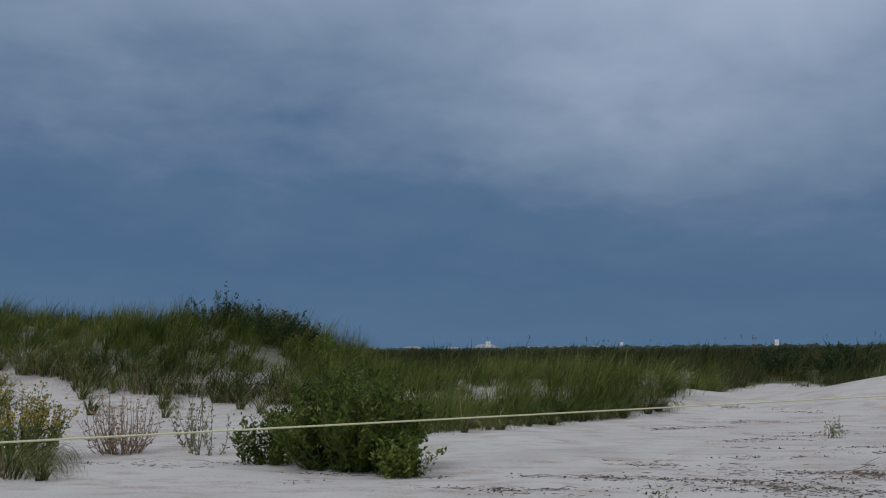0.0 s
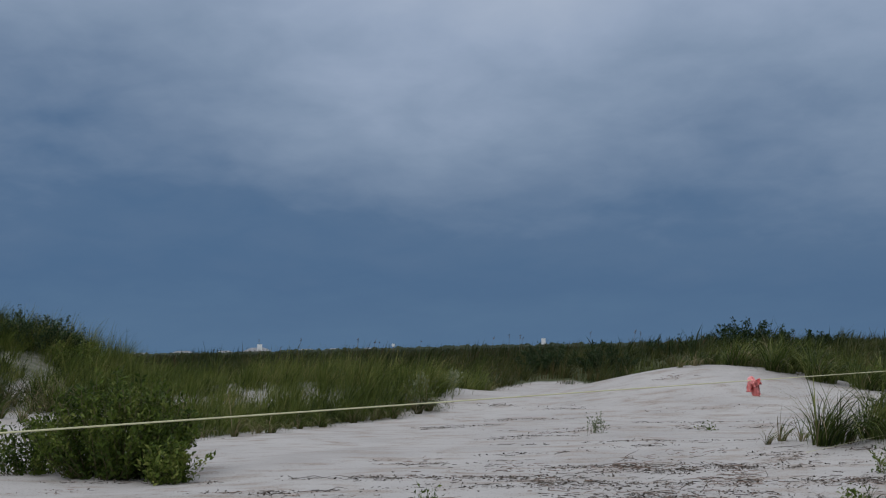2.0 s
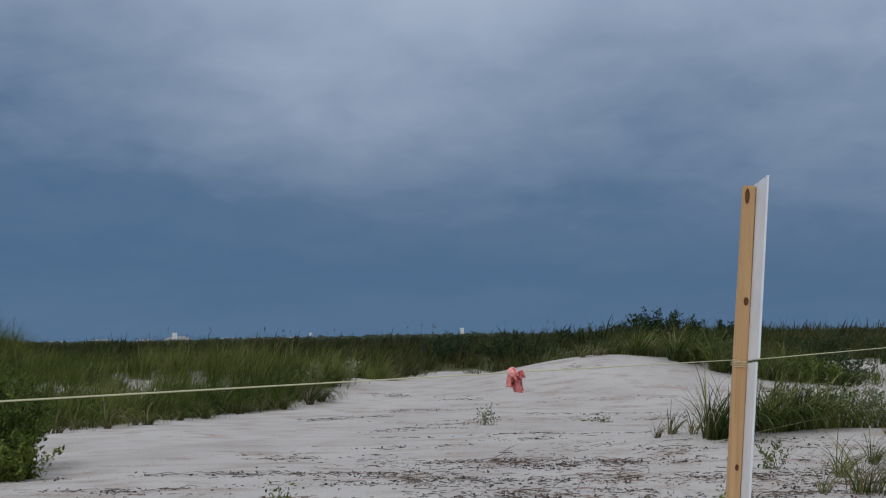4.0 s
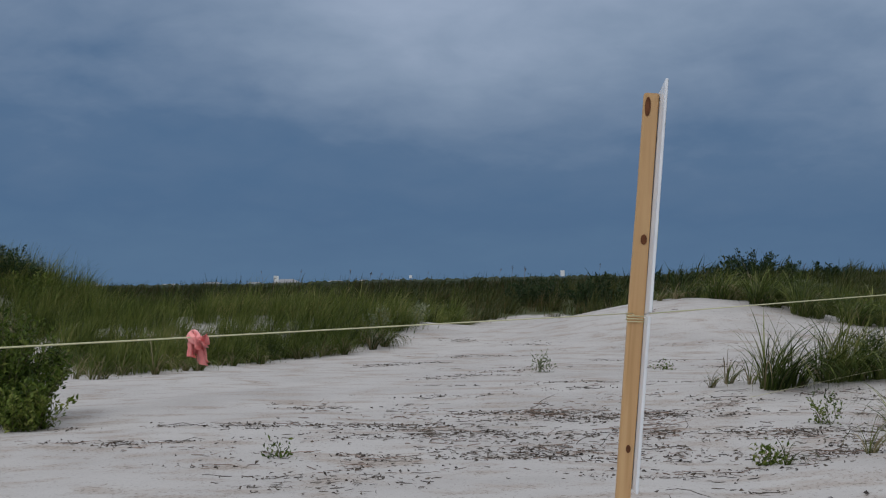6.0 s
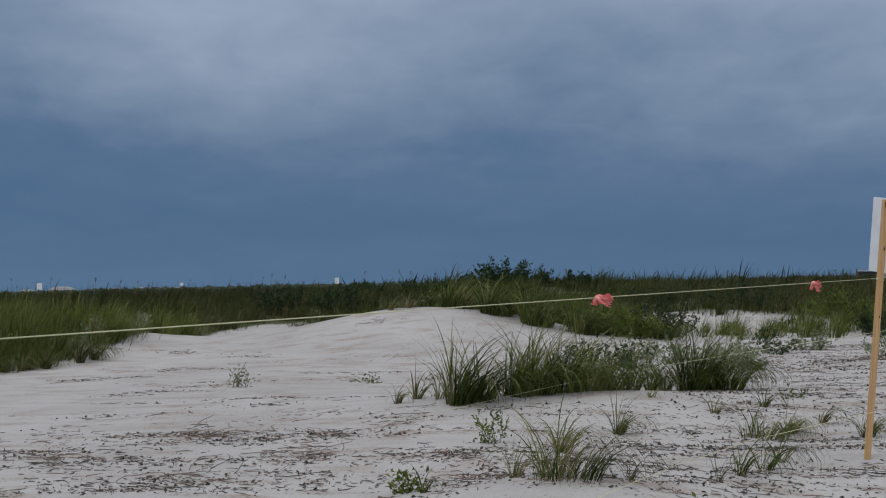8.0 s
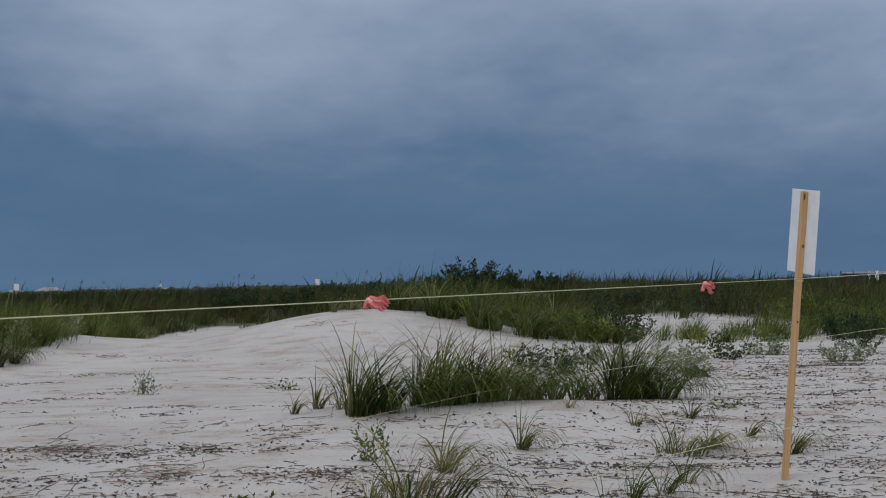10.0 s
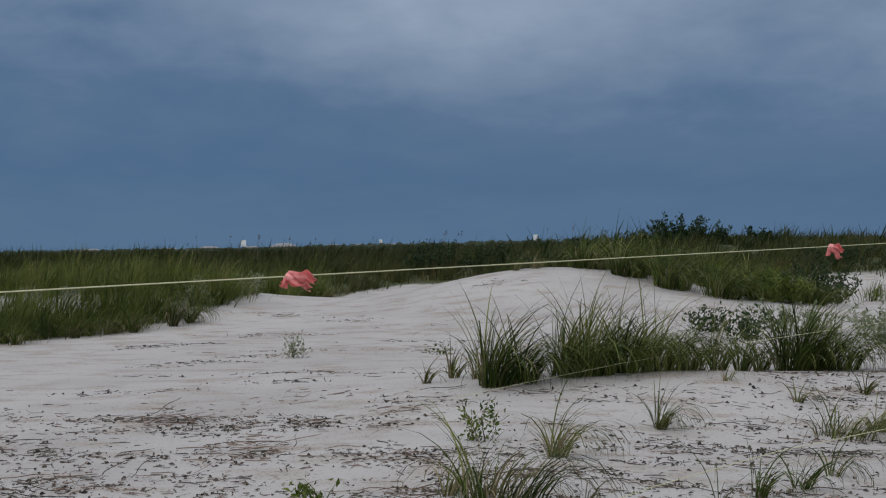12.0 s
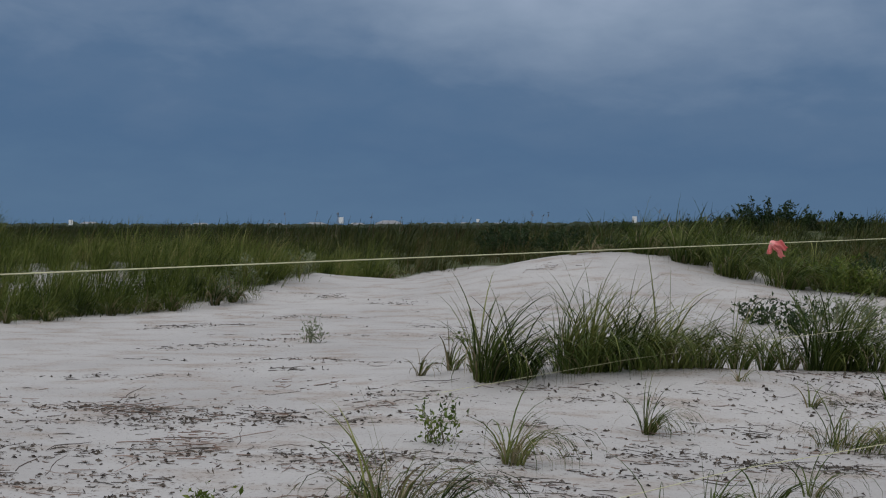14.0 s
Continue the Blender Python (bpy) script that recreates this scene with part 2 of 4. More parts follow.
EDGE_X = [-60, -30, -18, -12, -8, -5.7, -3.7, -3.0, -2.3, -1.6, -1.0, -0.4, 0.0, 0.3, 1.4, 3, 4.4, 6, 8, 10, 12, 15, 20, 60]
EDGE_Y = [29.4, 28, 27.3, 26.2, 25.4, 21.8, 18.4, 18.4, 20.4, 22.2, 23.6, 25.4, 29.0, 35, 37.5, 36, 31.0, 28.2, 26, 27, 28, 30, 33, 40]


def cover(x, y):
    """How densely the ground is grown over, 0 to 1."""
    x, y = np.asarray(x, float), np.asarray(y, float)
    edge = np.interp(x, EDGE_X, EDGE_Y) + 0.7 * ripple(x * 0.9, y * 0.4) + 0.5 * ripple(x * 2.6 + 1, y * 0.8)
    c = step((y - edge) / np.where(x < -6, 2.6, 1.8))
    for cx, cy, rx, ry, k in ((-4.6, 25.2, 2.4, 1.0, 1.0), (-11.4, 26.2, 1.1, 0.7, 0.6), (12.4, 33.5, 3.2, 2.4, 1.0), (10.5, 30.0, 2.0, 1.6, 0.8), (-15.0, 26.6, 1.2, 0.7, 0.6)):
        c = c - hump(x, y, cx, cy, rx, ry, k)
    return np.clip(c, 0, 1)


def at_ground(x, y, sink=0.0):
    return float(height(x, y)) - sink


def spread(a, b, s, far, n):
    """Even steps from a to b, then widening steps out to far on both sides."""
    mid = np.arange(a, b + 1e-6, s)
    g = np.geomspace(s, far, n)
    return np.concatenate([(a - g)[::-1], mid, b + g])


def mesh_from(name, co, tris, mats, idx=None, smooth=False):
    me = bpy.data.meshes.new(name)
    me.vertices.add(len(co))
    me.vertices.foreach_set("co", np.ascontiguousarray(co, np.float32).ravel())
    k = tris.shape[1]
    me.loops.add(tris.size)
    me.loops.foreach_set("vertex_index", np.ascontiguousarray(tris, np.int32).ravel())
    me.polygons.add(len(tris))
    me.polygons.foreach_set("loop_start", np.arange(0, tris.size, k, dtype=np.int32))
    for m in mats:
        me.materials.append(m)
    if idx is not None:
        me.polygons.foreach_set("material_index", np.ascontiguousarray(idx, np.int32))
    me.polygons.foreach_set("use_smooth", np.full(len(tris), smooth))
    me.update(calc_edges=True)
    me.validate()
    return me


def build_ground():
    xs = spread(-20, 19, 0.2, 3500, 34)
    ys = spread(3, 42, 0.2, 3500, 34)
    gx, gy = np.meshgrid(xs, ys)
    co = np.stack([gx, gy, height(gx, gy)], -1).reshape(-1, 3)
    nx, ny = len(xs), len(ys)
    i = (np.arange(ny - 1)[:, None] * nx + np.arange(nx - 1)).ravel()
    me = mesh_from("ground", co, np.stack([i, i + 1, i + nx + 1, i + nx], -1), [SAND], smooth=True)
    a = me.attributes.new("cover", "FLOAT", "POINT")
    a.data.foreach_set("value", (cover(gx, gy) * (0.62 + 0.38 * step((gy - 33) / 8))).ravel().astype(np.float32))
    ob = new("ground", me)
    return tagged(ob, "pale rippled beach sand rising into grown-over dunes", "sand", kind="structure")


build_ground()


# ---- plants: blades and leaves ----
def blade_mesh(name, roots, tall, azim, lean, width, segs, mats, bend=1.3, arch=2.8):
    """Tapering curved blades, one island each. azim: the way each leans; lean: how far its tip goes aside, as a share of its length."""
    n = len(roots)
    t = np.linspace(0, 1, segs + 1)[None, :]
    theta = lean[:, None] * (0.2 + 0.06 * arch + arch * ((t[:, 1:] + t[:, :-1]) / 2) ** bend)
    hop = tall[:, None] / segs
    out = np.concatenate([np.zeros((n, 1)), np.cumsum(hop * np.sin(theta), 1)], 1)
    up = np.concatenate([np.zeros((n, 1)), np.cumsum(hop * np.cos(theta), 1)], 1)
    dx, dy = np.cos(azim)[:, None], np.sin(azim)[:, None]
    mid = np.stack([roots[:, 0:1] + out * dx, roots[:, 1:2] + out * dy, roots[:, 2:3] + up], -1)
    face = rng.uniform(0, 2 * np.pi, n)
    sx, sy = np.cos(face)[:, None], np.sin(face)[:, None]
    w = width[:, None] * 0.5 * (1 - t ** 2.5)
    side = np.stack([sx * w, sy * w, 0 * w], -1)
    a, b = mid - side, mid + side
    m = 2 * segs + 1
    co = np.empty((n, m, 3))
    co[:, 0:2 * segs:2], co[:, 1:2 * segs:2], co[:, 2 * segs] = a[:, :-1], b[:, :-1], mid[:, -1]
    tri = []
    for s in range(segs - 1):
        p = 2 * s
        tri += [(p, p + 1, p + 3), (p, p + 3, p + 2)]
    tri.append((2 * segs - 2, 2 * segs - 1, 2 * segs))
    tri = np.array(tri)
    faces = (np.arange(n)[:, None, None] * m + tri[None]).reshape(-1, 3)
    return mesh_from(name, co.reshape(-1, 3), faces, mats, smooth=True)


def wedge(n, y0, y1):
    """Random places in the stretch of land that opens ahead of the walk, between two depths."""
    y = y0 + (y1 - y0) * rng.random(n) ** 0.8
    left, right = 2.3 - 0.66 * (y + 2.2) - 2.5, 5.0 + 0.44 * (y - 1) + 3
    return left + (right - left) * rng.random(n), y


def grass_stuff(name, label, clumps, each, y0, y1, r, tall, wide, mat, segs):
    """Grass in clumps: each clump has its own height, and its blades lean outwards and with the wind."""
    x, y = wedge(clumps, y0, y1)
    c = cover(x, y)
    keep = c > 0.08 + 0.75 * rng.random(clumps)
    x, y, c = x[keep], y[keep], c[keep]
    size = rng.uniform(0.6, 1.1, len(x)) * (0.82 + 0.28 * ripple(x * 0.9, y * 0.7)) * (0.55 + 0.45 * step((c - 0.1) / 0.7))
    k = len(x) * each
    a, d = rng.uniform(0, 2 * np.pi, k), np.abs(rng.normal(0, 0.55, k))
    rr = r * np.repeat(rng.uniform(0.6, 1.3, len(x)), each)
    px, py = np.repeat(x, each) + rr * d * np.cos(a), np.repeat(y, each) + rr * d * np.sin(a)
    hgt = tall * np.repeat(size, each) * rng.uniform(0.45, 1.1, k) * np.clip(1.15 - 0.5 * d, 0.35, 1)
    vx, vy = np.cos(a) * (0.2 + 0.5 * d) + 0.45 + rng.normal(0, 0.3, k), np.sin(a) * (0.2 + 0.5 * d) + rng.normal(0, 0.3, k)
    me = blade_mesh(name, np.stack([px, py, height(px, py) - 0.02], -1), hgt, np.arctan2(vy, vx), np.clip(0.74 * np.hypot(vx, vy) * rng.uniform(0.4, 1.5, k), 0.08, 0.85),
                    wide * rng.uniform(0.6, 1.3, k), segs, [mat])
    return tagged(new(name, me), label, "grass", kind="stuff")


grass_stuff("dune_grass", "tall olive dune grass bent by the wind", 3000, 80, 17.5, 34, 0.34, 1.12, 0.011, DUNE_GRASS, 5)
grass_stuff("dune_grass", "dense olive and brown dune grass behind the first dunes", 2700, 55, 33, 60, 0.55, 0.85, 0.02, BACK_GRASS, 3)
grass_stuff("marsh_grass", "dark green and brown marsh grass reaching the horizon", 7500, 20, 46, 170, 1.0, 1.25, 0.05, MARSH_GRASS, 3)


# ---- building helpers ----
def part(name, bm, material, parent, label=""):
    me = bpy.data.meshes.new(name)
    bm.to_mesh(me)
    bm.free()
    me.materials.append(material)
    return child(name, me, parent, label)


def child(name, me, parent, label="", kind=""):
    ob = tagged(new(name, me), kind=kind)
    ob.parent = parent
    if label:
        ob["label"] = label
    return ob


def thing(name, m, label, category, group=""):
    ob = new(name)
    ob.empty_display_size = 0.1
    ob.matrix_basis = m
    return tagged(ob, label, category, group)


def bar(bm, x0, y0, z0, x1, y1, z1, bevel=0.0):
    r = bmesh.ops.create_cube(bm, size=1.0, matrix=Matrix.Translation(((x0 + x1) / 2, (y0 + y1) / 2, (z0 + z1) / 2)) @ Matrix.Diagonal((x1 - x0, y1 - y0, z1 - z0, 1)))
    if bevel:
        bmesh.ops.bevel(bm, geom=list({e for v in r["verts"] for e in v.link_edges}), offset=bevel, segments=2, affect="EDGES")
    return bm


def tube_arrays(points, radii, sides=5):
    """Vertices and triangles of a bent tapering stick through the points."""
    p = np.asarray(points, float)
    d = np.gradient(p, axis=0)
    d /= np.linalg.norm(d, axis=1)[:, None] + 1e-9
    ref = np.array([0.31, 0.17, 0.93]) if abs(d[0, 2]) < 0.8 else np.array([1.0, 0.2, 0.0])
    u = np.cross(d, ref)
    u /= np.linalg.norm(u, axis=1)[:, None] + 1e-9
    v = np.cross(d, u)
    a = np.linspace(0, 2 * np.pi, sides, endpoint=False)
    r = np.asarray(radii)[:, None, None]
    co = p[:, None] + r * (np.cos(a)[None, :, None] * u[:, None] + np.sin(a)[None, :, None] * v[:, None])
    n = len(p)
    tri = []
    for i in range(n - 1):
        for j in range(sides):
            q, w = i * sides + j, i * sides + (j + 1) % sides
            tri += [(q, w, w + sides), (q, w + sides, q + sides)]
    for j in range(1, sides - 1):
        tri += [(0, j + 1, j), ((n - 1) * sides, (n - 1) * sides + j, (n - 1) * sides + j + 1)]
    return co.reshape(-1, 3), np.array(tri)


def sticks_mesh(name, sticks, mats, sides=4, idx=None):
    cos, tris, off, mi = [], [], 0, []
    for k, (pts, rad) in enumerate(sticks):
        c, t = tube_arrays(pts, rad, sides)
        cos.append(c)
        tris.append(t + off)
        off += len(c)
        if idx is not None:
            mi += [idx[k]] * len(t)
    return mesh_from(name, np.concatenate(cos), np.concatenate(tris), mats, mi if idx is not None else None, smooth=True)


def leaf_mesh(name, base, way, length, width, mats, fold=0.25):
    """Folded pointed leaves: four triangles each."""
    n = len(base)
    way = way / (np.linalg.norm(way, axis=1)[:, None] + 1e-9)
    side = np.cross(way, rng.normal(0, 1, (n, 3)))
    side /= np.linalg.norm(side, axis=1)[:, None] + 1e-9
    up = np.cross(side, way)
    L, W = length[:, None], width[:, None]
    mid = base + way * L * 0.55
    co = np.stack([base, mid - side * W * 0.5 + up * W * fold, mid, mid + side * W * 0.5 + up * W * fold, base + way * L - up * W * fold], 1)
    tri = np.array([(0, 2, 1), (0, 3, 2), (1, 2, 4), (2, 3, 4)])
    return mesh_from(name, co.reshape(-1, 3), (np.arange(n)[:, None, None] * 5 + tri).reshape(-1, 3), mats)


# ---- stakes, signs and string ----
def stake(parent, top, foot, s=0.019):
    """A square pine stake with worn edges, saw-cut top and a few knots; z runs from the foot."""
    bm = bmesh.new()
    n = 9
    rings = []
    for i in range(n + 1):
        z = foot + (top - foot) * i / n
        wob = 0.0012 * math.sin(i * 2.1)
        rings.append([bm.verts.new((sx * (s + wob), sy * (s - wob), z)) for sx, sy in ((-1, -1), (1, -1), (1, 1), (-1, 1))])
    for a, b in zip(rings, rings[1:]):
        for j in range(4):
            bm.faces.new((a[j], a[(j + 1) % 4], b[(j + 1) % 4], b[j]))
    bm.faces.new(rings[-1])
    bm.faces.new(rings[0][::-1])
    upright = [e for e in bm.edges if abs(e.verts[0].co.z - e.verts[1].co.z) > 0.01] + [e for e in bm.edges if min(v.co.z for v in e.verts) > top - 1e-4]
    bmesh.ops.bevel(bm, geom=upright, offset=0.0022, segments=2, affect="EDGES")
    post = part("post", bm, PINE, parent)
    for z, sy, r in ((top - 0.375, 0.45, 0.008), (top - 0.036, -0.75, 0.0075), (top - 0.9, 0.35, 0.006)):
        if z > foot + 0.2:
            bm = bmesh.new()
            bmesh.ops.create_circle(bm, cap_ends=True, radius=r, segments=12, matrix=Matrix.Translation((sy * s * 0.6, -s - 0.0019, z)) @ Matrix.Rotation(radians(90), 4, "X") @ Matrix.Diagonal((1, 1.7 if z < top - 0.1 else 3.4, 1, 1)))
            part("knot", bm, KNOT, post, "dark brown knot")
    return post


def panel(parent, name, x, y0, y1, z0, z1, label):
    bm = bar(bmesh.new(), x, y0, z0, x + 0.007, y1, z1, 0.0015)
    return part(name, bm, WHITE, parent, label)


def printed(board, name, x, y0, y1, z0, z1, mat, label=""):
    return part(name, bar(bmesh.new(), x + 0.0066, y0, z0, x + 0.0076, y1, z1), mat, board, label)


def disc(board, x, y, z, ry, rz, lean, mat):
    """A thin printed oval on the face of a board."""
    bm = bmesh.new()
    bmesh.ops.create_cone(bm, cap_ends=True, radius1=1, radius2=1, depth=1, segments=20,
                          matrix=Matrix.Translation((x + 0.0072, y, z)) @ Matrix.Rotation(radians(lean), 4, "X") @ Matrix.Diagonal((0.001, ry, rz, 1)) @ Matrix.Rotation(radians(90), 4, "Y"))
    part("picture", bm, mat, board, "printed oval shape")


def bolt(board, x, y, z):
    bm = bmesh.new()
    bmesh.ops.create_cone(bm, cap_ends=True, radius1=0.009, radius2=0.006, depth=0.008, segments=12, matrix=Matrix.Translation((x + 0.0105, y, z)) @ Matrix.Rotation(radians(90), 4, "Y"))
    part("bolt", bm, METAL, board, "dark bolt head")


def sign_post(m, top, lower, label):
    """A stake with a printed sign facing +x, and a narrower second sign below where there is one."""
    ob = thing("sign_post", m, label, "sign", "signs on stakes along the string")
    stake(ob, top, -0.35)
    x, y0, y1, z1 = 0.0208, -0.155, 0.195, top + 0.012
    z0 = z1 - 0.575
    b = panel(ob, "sign_board", x, y0, y1, z0, z1, "white plastic sign with teal bands")
    printed(b, "teal_band", x, y0 + 0.004, y1 - 0.004, z1 - 0.13, z1 - 0.004, TEAL, "teal heading band")
    for k in (0.034, 0.066, 0.092):
        printed(b, "lettering", x + 0.0009, y0 + 0.02, y1 - (0.02 if k < 0.09 else 0.09), z1 - k - 0.012, z1 - k, TEAL_PALE, "pale lettering bar")
    printed(b, "teal_band", x, y0 + 0.004, y1 - 0.004, z0 + 0.004, z0 + 0.075, TEAL, "teal foot band")
    for k in (0.05, 0.03):
        printed(b, "lettering", x + 0.0009, y0 + 0.03, y1 - 0.06, z0 + k, z0 + k + 0.007, TEAL_PALE, "pale lettering bar")
    printed(b, "picture_ground", x, y0 + 0.004, y1 - 0.03, z0 + 0.155, z0 + 0.235, LIME, "yellow-green printed patch")
    for yy, zz, w, h in ((-0.12, 0.40, 0.05, 0.010), (-0.01, 0.40, 0.018, 0.026), (0.03, 0.395, 0.03, 0.010), (0.11, 0.385, 0.04, 0.022), (-0.13, 0.365, 0.06, 0.010), (-0.1, 0.125, 0.06, 0.012), (0.03, 0.128, 0.07, 0.010)):
        printed(b, "lettering", x, yy, yy + w, z0 + zz, z0 + zz + h, GREY_PRINT, "grey lettering bar")
    for yy, zz, ry, rz, lean, mat, up in ((0.0, 0.285, 0.085, 0.045, 12, PALE_PRINT, 0.0), (-0.09, 0.275, 0.03, 0.05, -30, GREY_PRINT, 0.0009), (-0.105, 0.265, 0.018, 0.034, -35, DARK_PRINT, 0.0018),
                                          (0.02, 0.315, 0.022, 0.05, 8, PALE_PRINT, 0.0009), (0.025, 0.352, 0.012, 0.014, 0, DARK_PRINT, 0.0018), (0.05, 0.29, 0.012, 0.035, 15, GREY_PRINT, 0.0009)):
        disc(b, x + up, yy, z0 + zz, ry, rz, lean, mat)
    bolt(b, x, 0.0, z1 - 0.15)
    bolt(b, x, 0.0, z0 + 0.105)
    if lower:
        z1 = z0 - 0.008
        z0, y1 = z1 - 0.43, 0.155
        y0 = -0.13
        b = panel(ob, "lower_sign_board", x, y0, y1, z0, z1, "narrow white sign with dark photographs")
        printed(b, "photograph", x, y0 + 0.012, y1 - 0.012, z1 - 0.115, z1 - 0.015, DARK_PRINT, "dark printed photograph")
        for k in range(3):
            printed(b, "picture", x + 0.0009, y0 + 0.035 + 0.075 * k, y0 + 0.085 + 0.075 * k, z1 - 0.088 + 0.008 * k, z1 - 0.045, GREY_PRINT if k != 1 else PALE_PRINT, "grey printed shape")
        printed(b, "picture", x, y0 + 0.13, y0 + 0.145, z1 - 0.20, z1 - 0.13, DARK_PRINT, "thin printed shape")
        for k in (0.235, 0.26, 0.285, 0.315, 0.335, 0.352, 0.37):
            printed(b, "lettering", x, y0 + 0.02, y1 - (0.02 if k < 0.3 else 0.06), z1 - k, z1 - k + 0.008, GREY_PRINT, "grey lettering bar")
        printed(b, "photograph", x, y0 + 0.012, y1 - 0.012, z0 + 0.008, z0 + 0.05, DARK_PRINT, "dark printed photograph")
    return ob


def leaning(foot, head, turn=0.0):
    """The pose of a stake that stands at foot and leans towards head."""
    f, h = Vector(foot), Vector(head)
    up = (h - f).normalized()
    x = Vector((math.cos(radians(turn)), math.sin(radians(turn)), 0))
    x = (x - up * x.dot(up)).normalized()
    return Matrix.Translation(f) @ Matrix((x, up.cross(x), up)).transposed().to_4x4()


POST_A = leaning((3.432, 3.030, 0.0), (3.614, 3.155, 1.92), 3)
POST_B = leaning((8.225, 11.37, 0.02), (8.35, 11.15, 2.05), 14)
sign_post(POST_A, 1.92, True, "leaning pine stake with two printed signs, tied with string")
sign_post(POST_B, 2.04, False, "leaning pine stake with one sign, its white back showing")


def string_line(points, r, label, sag=0.0):
    pts = []
    for a, b in zip(points, points[1:]):
        a, b = np.array(a), np.array(b)
        k = 14
        for i in range(k):
            t = i / k
            p = a + (b - a) * t
            p[2] -= sag * 4 * t * (1 - t)
            pts.append(p)
    pts.append(np.array(points[-1]))
    me = sticks_mesh("string", [(pts, [r] * len(pts))], [STRING], 6)
    return tagged(new("string", me), label, "string")


string_line([(-0.95, -5.2, 1.372), (3.552, 3.095, 1.351)], 0.0013, "pale yellow string stretched up to a pine stake")
string_line([(3.552, 3.095, 1.347), (8.325, 11.215, 1.447)], 0.0016, "pale yellow string stretched between two pine stakes")
string_line([(8.325, 11.215, 1.447), (15.2, 22.9, 1.62)], 0.0024, "pale yellow string running on from a pine stake")
# two slack lower strings, dipping into the sand
string_line([(4.8, 14.08, at_ground(4.8, 14.08, 0.02)), (5.25, 14.25, 0.28), (6.3, 15.0, 0.42), (7.4, 15.75, 0.53), (8.5, 16.4, 0.63), (11.06, 17.9, 0.84), (14.5, 19.9, 1.06)], 0.0021, "slack yellow string half buried in sand beside grass")
string_line([(5.2, 8.25, at_ground(5.2, 8.25, 0.01)), (5.5, 8.6, 0.13), (5.95, 9.14, 0.20), (6.4, 9.67, 0.26), (7.1, 10.45, 0.32), (8.24, 11.25, 0.42)], 0.002, "slack pale string running low over sand to a stake")

# knots of string round the stakes
for m, z, h in ((POST_A, 1.343, 0.010), (POST_B, 1.425, 0.008)):
    loops = []
    for k in range(3):
        a = 0.0225
        c = [(-a, -a), (a, -a), (a, a), (-a, a), (-a, -a)]
        loops.append(([tuple(m @ Vector((x, y, z + (k - 1) * h * 0.7 + 0.002 * j))) for j, (x, y) in enumerate(c)], [0.0012] * 5))
    tagged(new("string_knot", sticks_mesh("string_knot", loops, [STRING], 5)), "yellow string wound round a pine stake", "string")


def tape_flag(x, y, z, w, h, seed, bulk=0.019):
    """A tied scrap of flagging tape: a knot on the string and two crumpled tails."""
    ob = thing("tape_flag", pose(x, y, z, 0, 0, 25), "bright pink plastic flagging tape knotted on the string", "marker tape", "tape flags on the string")
    bm = bmesh.new()
    bmesh.ops.create_icosphere(bm, subdivisions=2, radius=0.012)
    for v in bm.verts:
        v.co *= 1 + 0.3 * noise.noise(v.co * 90)
    part("knot", bm, TAPE, ob)
    for k in range(3):
        # each tail leaves the knot, swells into a crumpled fold and ends in a rounded tip
        bm = bmesh.new()
        n, q = 12, 7
        side, drop, size = ((1.0, 0.35, 1.0), (0.78, 1.1, 0.9), (-0.3, 0.8, 0.7))[k]
        grid = []
        for i in range(n + 1):
            t = i / n
            full = bulk * size * math.sin(math.pi * (0.12 + 0.82 * t)) ** 0.6
            row = []
            for j in range(q + 1):
                s = j / q * 2 - 1
                px = t * w * side + 0.007 * math.sin(4 * s + 5 * t + seed)
                pz = -t * h * drop + s * full + 0.005 * math.sin(9 * t + k + seed)
                py = 0.011 * math.sin(6 * t + 5 * s + k * 2 + seed) * (0.3 + t) + 0.007 * (k - 1)
                row.append(bm.verts.new((px, py, pz)))
            grid.append(row)
        for a, b in zip(grid, grid[1:]):
            for j in range(q):
                bm.faces.new((a[j], a[j + 1], b[j + 1], b[j])).smooth = True
        bmesh.ops.solidify(bm, geom=list(bm.faces), thickness=0.0008)
        part("tail", bm, TAPE, ob)
    return ob


tape_flag(2.82, 1.75, 1.355, 0.018, 0.035, 1, 0.011)
tape_flag(5.385, 6.21, 1.385, 0.065, 0.026, 2)
tape_flag(7.22, 9.335, 1.424, 0.06, 0.05, 3)


